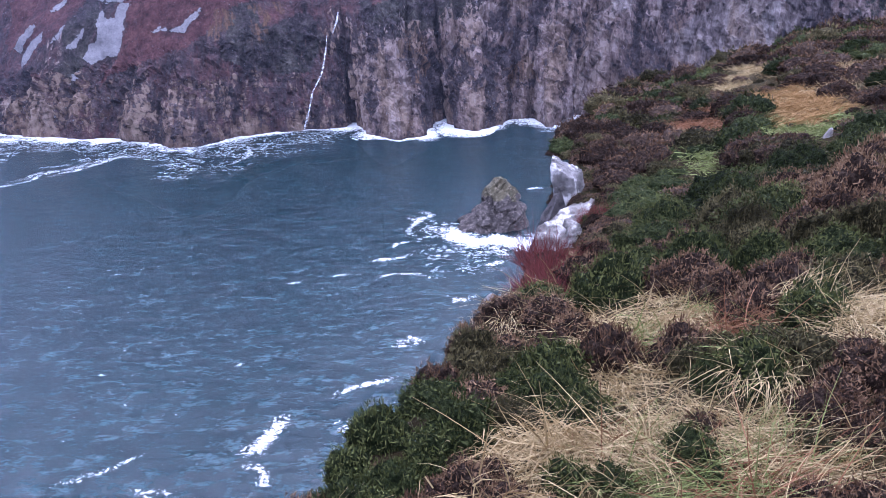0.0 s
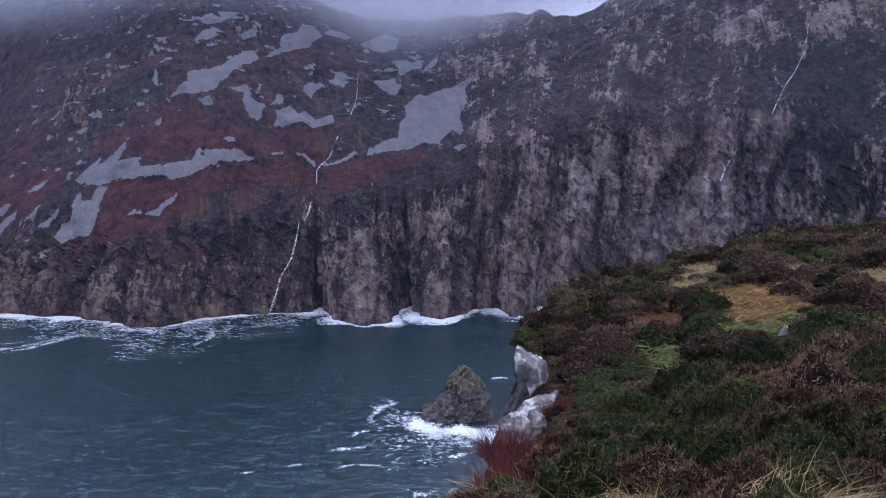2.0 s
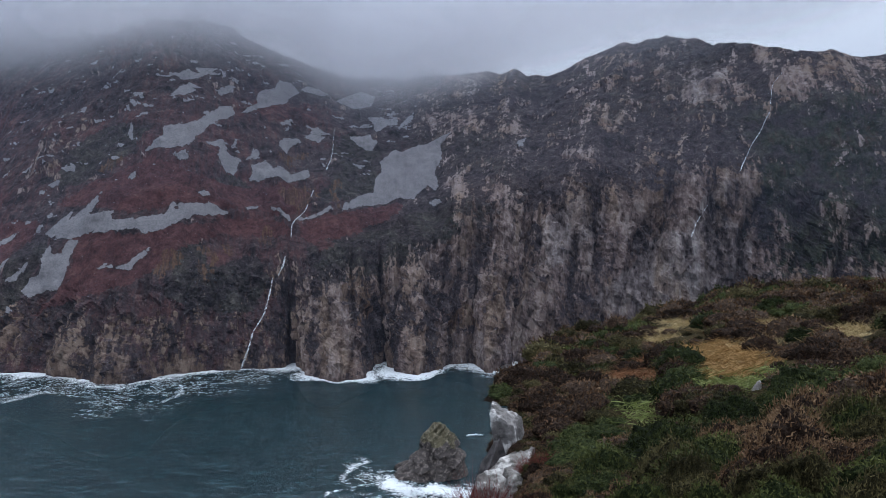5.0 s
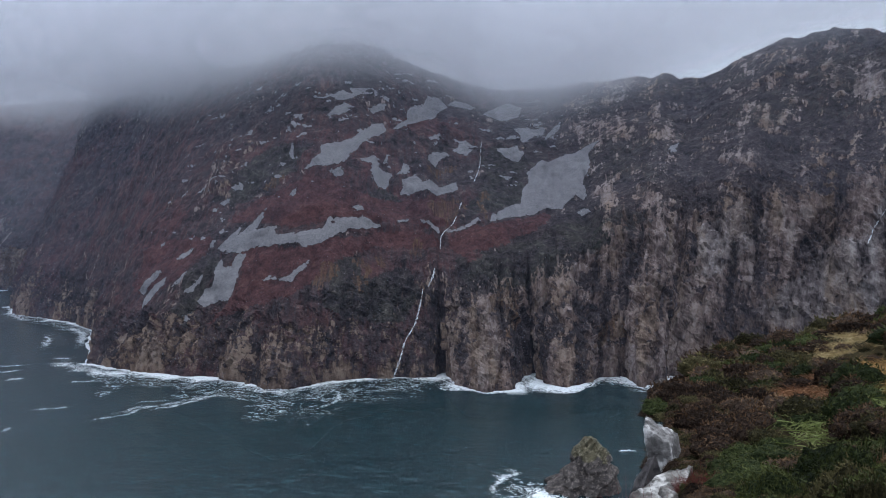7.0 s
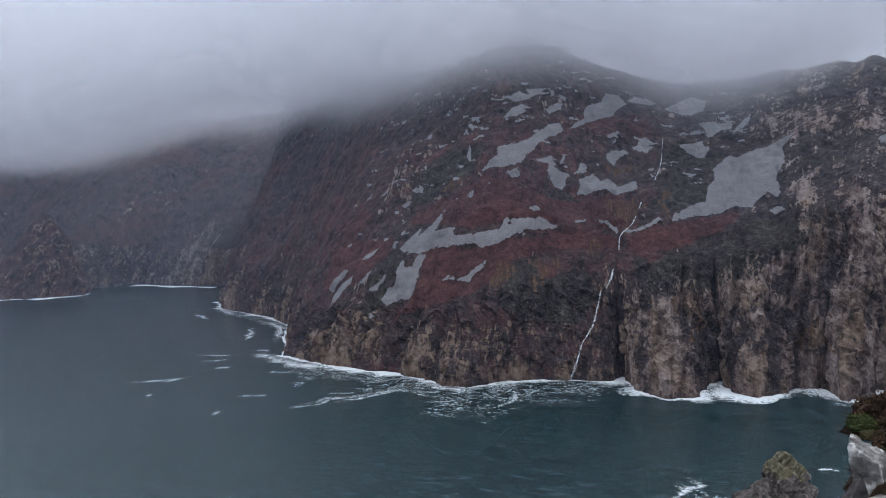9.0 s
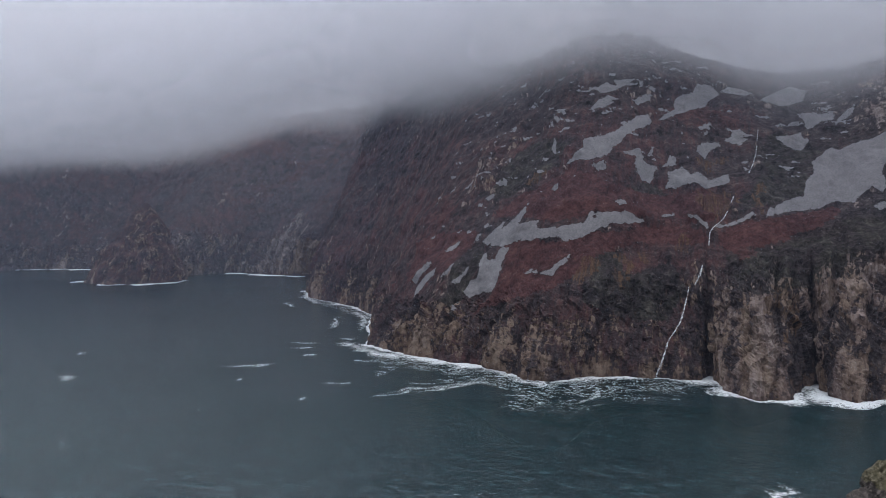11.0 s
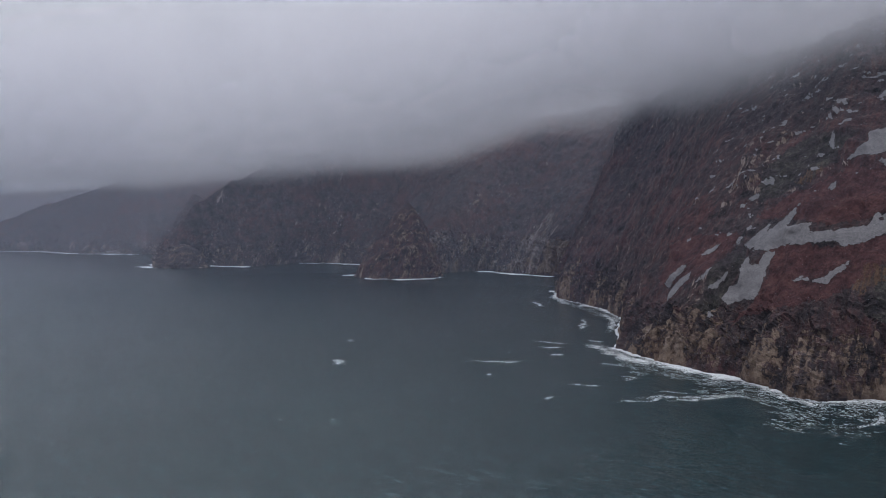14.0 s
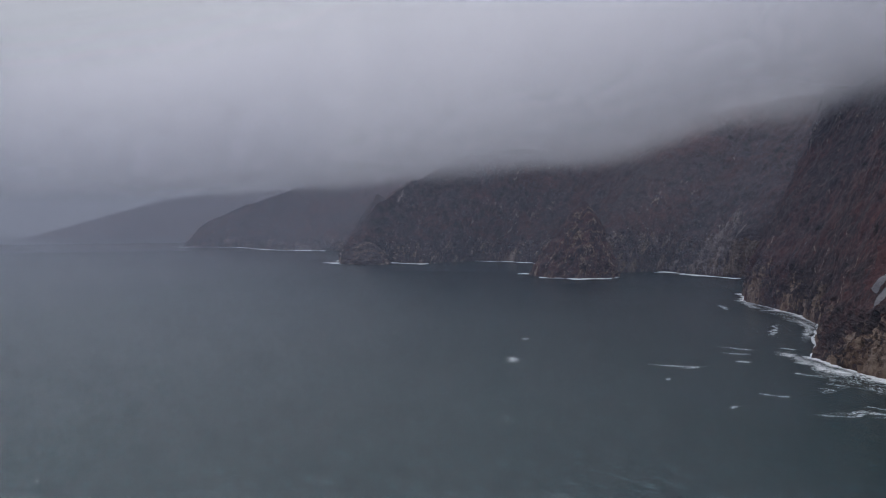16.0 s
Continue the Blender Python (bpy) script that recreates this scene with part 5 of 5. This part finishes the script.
def tussock_shape(seed, blades, length, lean, width=0.0055, spread=0.13, segs=4):
    rng = np.random.default_rng(seed)
    base = rng.normal(0, spread, (blades, 3)) * np.array([1, 1, 0])
    way = unit(np.array([0.8 * lean[0], 0.8 * lean[1], 0.75]) + rng.normal(0, 0.6, (blades, 3)) * np.array([1, 1, 0.5]))
    bend = np.array([lean[0], lean[1], -0.75]) * rng.uniform(0.2, 1.3, blades)[:, None] + rng.normal(0, 0.3, (blades, 3))
    return strips(base, way, length * rng.uniform(0.35, 1.4, blades), width * rng.uniform(0.5, 1.6, blades), bend, segs, rng)


LEANS = ((0.7, -0.35), (0.45, -0.6), (-0.5, -0.35), (0.1, -0.7))
GRASSES = {}
for kind, mat, label in (("straw", M_STRAW, "wind-flattened tuft of dry straw-coloured grass"), ("blade", M_BLADE, "tuft of pale green grass among dry stalks"),
                         ("rust", M_RUST, "tuft of reddish brown dead grass")):
    for style in range(4):
        v, q = tussock_shape(800 + style + len(kind), 300, 0.29, LEANS[style], 0.0062)
        ob = new("grass_tussock", mesh_from("grass_tussock", v, q, mat, {"tint": np.full(len(v), 0.5)}, False))
        GRASSES[kind, style] = tagged(ob, label, "grass", group="grass tussocks on the clifftop")

rng = np.random.default_rng(42)
placed_first = set()


def plant(model, x, y, size, tall=1.0, sink=0.03):
    turn = rng.uniform(0, 360) if "heather" in model.name else rng.uniform(-75, 75)
    m = pose(x, y, rest(x, y) - sink, 0, 0, turn)
    if model in placed_first:
        ob = copy_thing(model, m)
    else:
        ob = model
        placed_first.add(model)
    ob.matrix_basis = m @ Matrix.Diagonal((size, size, size * tall, 1))
    return ob


# kind, x, y and the two radii of what grows nearest to the path
NEAR_ZONES = (
    ("red", 0.83, 5.67, 0.18, 0.68), ("green", 0.45, 2.13, 0.20, 0.12), ("blade", 1.15, 3.42, 0.12, 0.21), ("brown", 1.00, 2.64, 0.07, 0.14), ("green", 1.04, 2.24, 0.06, 0.05), ("rust", 0.69, 2.51, 0.07, 0.12), ("straw", 0.38, 2.45, 0.20, 0.22), ("straw", 1.21, 4.01, 0.41, 0.80), ("straw", 0.85, 2.86, 0.20, 0.55), ("straw", 1.13, 2.38, 0.20, 0.22), ("green", 1.43, 5.60, 0.30, 0.99), ("brown", 0.47, 4.28, 0.27, 0.49), ("olive", 0.21, 3.55, 0.12, 0.44), ("green", 0.45, 3.31, 0.12, 0.44))
NEAR_ZONES += (
    ("brown", 1.36, 2.60, 0.22, 0.21), ("green", 1.91, 3.54, 0.21, 0.48), ("brown", 1.89, 4.32, 0.25, 0.69), ("straw", 2.00, 3.24, 0.15, 0.30), ("blade", 1.65, 2.96, 0.16, 0.12), ("rust", 1.59, 3.45, 0.14, 0.39), ("rust", 1.05, 2.10, 0.14, 0.11), ("blade", 0.80, 2.18, 0.09, 0.17), ("green", 1.23, 1.97, 0.05, 0.04), ("straw", 1.38, 2.14, 0.15, 0.23), ("straw", 1.61, 2.45, 0.07, 0.12), ("green", -0.13, 2.72, 0.22, 0.47), ("green", -0.35, 2.35, 0.21, 0.23), ("brown", 0.66, 3.52, 0.12, 0.36))
KNOLL_ZONES = (
    ("straw", 15.1, 37.0, 1.35, 6.0), ("tan", 12.2, 26.4, 1.15, 5.0), ("tan", 11.2, 21.4, 0.85, 3.0), ("blade", 9.1, 18.4, 0.95, 2.5),
    ("blade", 6.1, 16.2, 0.34, 1.1), ("straw", 16.8, 31.0, 0.6, 1.2), ("straw", 13.9, 25.2, 0.6, 1.7), ("straw", 14.5, 21.2, 0.5, 2.2),
    ("rust", 8.7, 24.3, 0.8, 3.2), ("rust", 10.6, 28.4, 0.4, 2.0), ("green", 7.7, 12.7, 0.8, 2.9),
    ("green", 7.4, 17.2, 0.5, 1.6), ("green", 8.6, 12.7, 0.5, 3.4))


def growth(zones, x, y, scale, ragged):
    """What grows at x, y: the zone there, or heather by chance."""
    n = float(fbm(np.array([[x / scale, y / scale, 0.0]]), 3, 91)[0])
    for kind, cx, cy, rx, ry in zones:
        # the radii run across and along the line of sight
        c, s_ = cx / math.hypot(cx, cy), cy / math.hypot(cx, cy)
        across, deep = (x - cx) * s_ - (y - cy) * c, (x - cx) * c + (y - cy) * s_
        if (across / rx) ** 2 + (deep / ry) ** 2 < 1 + ragged * (n - 0.5):
            return kind
    return "green" if n > 0.60 else ("olive" if n > 0.52 else "brown")


def near_plants(y0, y1, cell, size):
    for gy in np.arange(y0, y1, cell):
        for gx in np.arange(edge_x(gy) - cell, 0.5 + 0.85 * gy, cell):
            x, y = gx + rng.uniform(-0.4, 0.4) * cell, gy + rng.uniform(-0.4, 0.4) * cell
            if x < edge_x(y) + (0.2 if y > 6.8 else -0.04) or math.hypot(x, y) < 1.45:
                continue
            kind = growth(NEAR_ZONES, x, y, 0.9, 1.2)
            if kind in ("straw", "blade", "rust"):
                plant(GRASSES[kind, int(rng.integers(4))], x, y, rng.uniform(0.55, 0.95))
                if rng.uniform() < 0.35:
                    plant(GRASSES["blade" if (x * 7.3 + y * 3.1) % 1 < 0.3 else "straw", int(rng.integers(4))], x + rng.uniform(-0.06, 0.06), y, rng.uniform(0.5, 0.9))
                continue
            low = 0.8 if x < edge_x(y) + 0.35 and y > 4.3 else 1.0
            fit = 0.5 if x < edge_x(y) + 0.9 and y > 5.6 else 1.0
            if kind == "red":
                plant(MODELS[kind, int(rng.integers(2)) + (2 if size > 0.4 else 0)], x, y, size * rng.uniform(0.7, 0.95), rng.uniform(0.9, 1.15))
            else:
                plant(MODELS[kind, int(rng.integers(2)) + (2 if size > 0.4 else 0)], x, y, fit * size * rng.uniform(0.8, 1.35), rng.uniform(0.75, 1.35) * low)
            if rng.uniform() < 0.05:
                plant(GRASSES["straw", int(rng.integers(4))], x + 0.05, y, rng.uniform(0.5, 0.9), 1.1, -0.05)


near_plants(1.3, 2.6, 0.15, 0.20)
near_plants(2.6, 4.0, 0.22, 0.29)
near_plants(4.0, 6.4, 0.36, 0.45)
near_plants(6.4, 9.6, 0.55, 0.68)
for x, y, size in ((2.95, 14.2, 0.55), (3.1, 13.7, 0.6), (0.72, 5.35, 0.42), (0.92, 5.75, 0.46), (0.80, 5.1, 0.34)):
    plant(MODELS["red", 0], x, y, size, 1.1)


# the slope and the knoll beyond: one spread of clumps for each colour
SPREAD = {k: [[], [], [], 0] for k in ("brown", "green", "olive", "straw", "blade", "rust", "tan", "brown core", "green core", "olive core")}


def spread_add(kind, v, q, tint):
    s = SPREAD[kind]
    s[0].append(v)
    s[1].append(q + s[3])
    s[2].append(np.full(len(v), tint))
    s[3] += len(v)


# shapes for three bands of distance: fewer and larger shoots farther off
LOW = [[heather_shape(900 + k, n, length, width) for k in range(6)] for n, length, width in ((680, 0.038, 0.020), (340, 0.05, 0.029), (170, 0.068, 0.042))]
LOWDOME = [dome_shape(900 + k) for k in range(6)]
LOWGRASS = [tussock_shape(930 + k, 75, 0.42, LEANS[k], 0.017, 0.28, 2) for k in range(4)]


def knoll_clump(px, py, size, kind=None):
    kind = kind or growth(KNOLL_ZONES, px, py, 1.5, 1.9)
    lip = float(edge_x(py))
    a = rng.uniform(0, 2 * math.pi)
    c, s_ = math.cos(a), math.sin(a)
    turn = np.array([[c, -s_, 0], [s_, c, 0], [0, 0, 1]])
    at = np.array([px, py, rest(max(px, lip), py) - 0.06 - 1.2 * max(0.0, lip - px)])
    k, tint = int(rng.integers(6)), float(rng.uniform())
    if kind in ("straw", "blade", "rust", "tan") and rng.uniform() < 0.92:
        for i in range(7):
            v, q = LOWGRASS[(k + i) % 4]
            off = np.array([rng.uniform(-0.55, 0.55), rng.uniform(-0.55, 0.55), 0])
            spread_add(kind, v * min(size, 1.2) * np.array([1, 1, 0.8]) + at + off, q, rng.uniform())
        return
    if kind not in ("straw", "blade", "rust", "tan") and growth(KNOLL_ZONES, px * (1 + 1.6 / py), py + 1.6, 1.5, 1.9) in ("straw", "blade", "rust", "tan"):
        size *= 0.55
    if kind in ("straw", "blade", "rust", "tan"):
        kind, size = "olive" if tint < 0.5 else "brown", 0.45 * size
    wide = np.array([rng.uniform(0.85, 1.25), rng.uniform(0.85, 1.25), rng.uniform(0.6, 1.1)]) * size
    v, q = LOW[0 if py < 17 else (1 if py < 28 else 2)][k]
    spread_add(kind, (v * wide) @ turn.T + at, q, tint)
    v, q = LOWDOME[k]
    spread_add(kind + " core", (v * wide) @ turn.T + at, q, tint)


y = 9.2
while y < 50:
    step_y = 0.66 + 0.015 * y
    for gx in np.arange(edge_x(y) - 0.5, 1.5 + 0.70 * y, step_y):
        px, py = gx + rng.uniform(-0.45, 0.45) * step_y, y + rng.uniform(-0.45, 0.45) * step_y
        size = rng.uniform(0.75, 1.55) * (0.72 + 0.015 * y)
        lip = float(edge_x(py))
        if px < lip + (-0.12 if 9 < py < 13.6 else (0.2 if py < 17.9 else -0.35)) and 6.5 < py < 27:
            continue
        if px < lip + 1.1 and py < 26:
            size *= 0.5
        knoll_clump(px, py, size)
    y += step_y
# a close fringe along the cliff edge
for py in np.arange(8.0, 30, 0.3):
    for off in (0.25, 0.6, 1.0, 1.4):
        x = float(edge_x(py)) + off + rng.uniform(-0.15, 0.15)
        knoll_clump(x, py + rng.uniform(-0.1, 0.1), rng.uniform(0.4, 0.62), "olive" if rng.uniform() < 0.5 else "brown")
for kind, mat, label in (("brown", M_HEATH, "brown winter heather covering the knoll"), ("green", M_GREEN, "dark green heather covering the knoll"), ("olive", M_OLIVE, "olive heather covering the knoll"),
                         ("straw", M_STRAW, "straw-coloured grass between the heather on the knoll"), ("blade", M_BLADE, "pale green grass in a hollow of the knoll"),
                         ("rust", M_RUST, "reddish brown dead grass on the knoll"), ("tan", M_TAN, "orange tan grass on the knoll"), ("brown core", M_CORE["brown"], "brown inner growth of the knoll heather, darkened as if shaded"),
                         ("green core", M_CORE["green"], "green inner growth of the knoll heather, darkened as if shaded"), ("olive core", M_CORE["olive"], "olive inner growth of the knoll heather, darkened as if shaded")):
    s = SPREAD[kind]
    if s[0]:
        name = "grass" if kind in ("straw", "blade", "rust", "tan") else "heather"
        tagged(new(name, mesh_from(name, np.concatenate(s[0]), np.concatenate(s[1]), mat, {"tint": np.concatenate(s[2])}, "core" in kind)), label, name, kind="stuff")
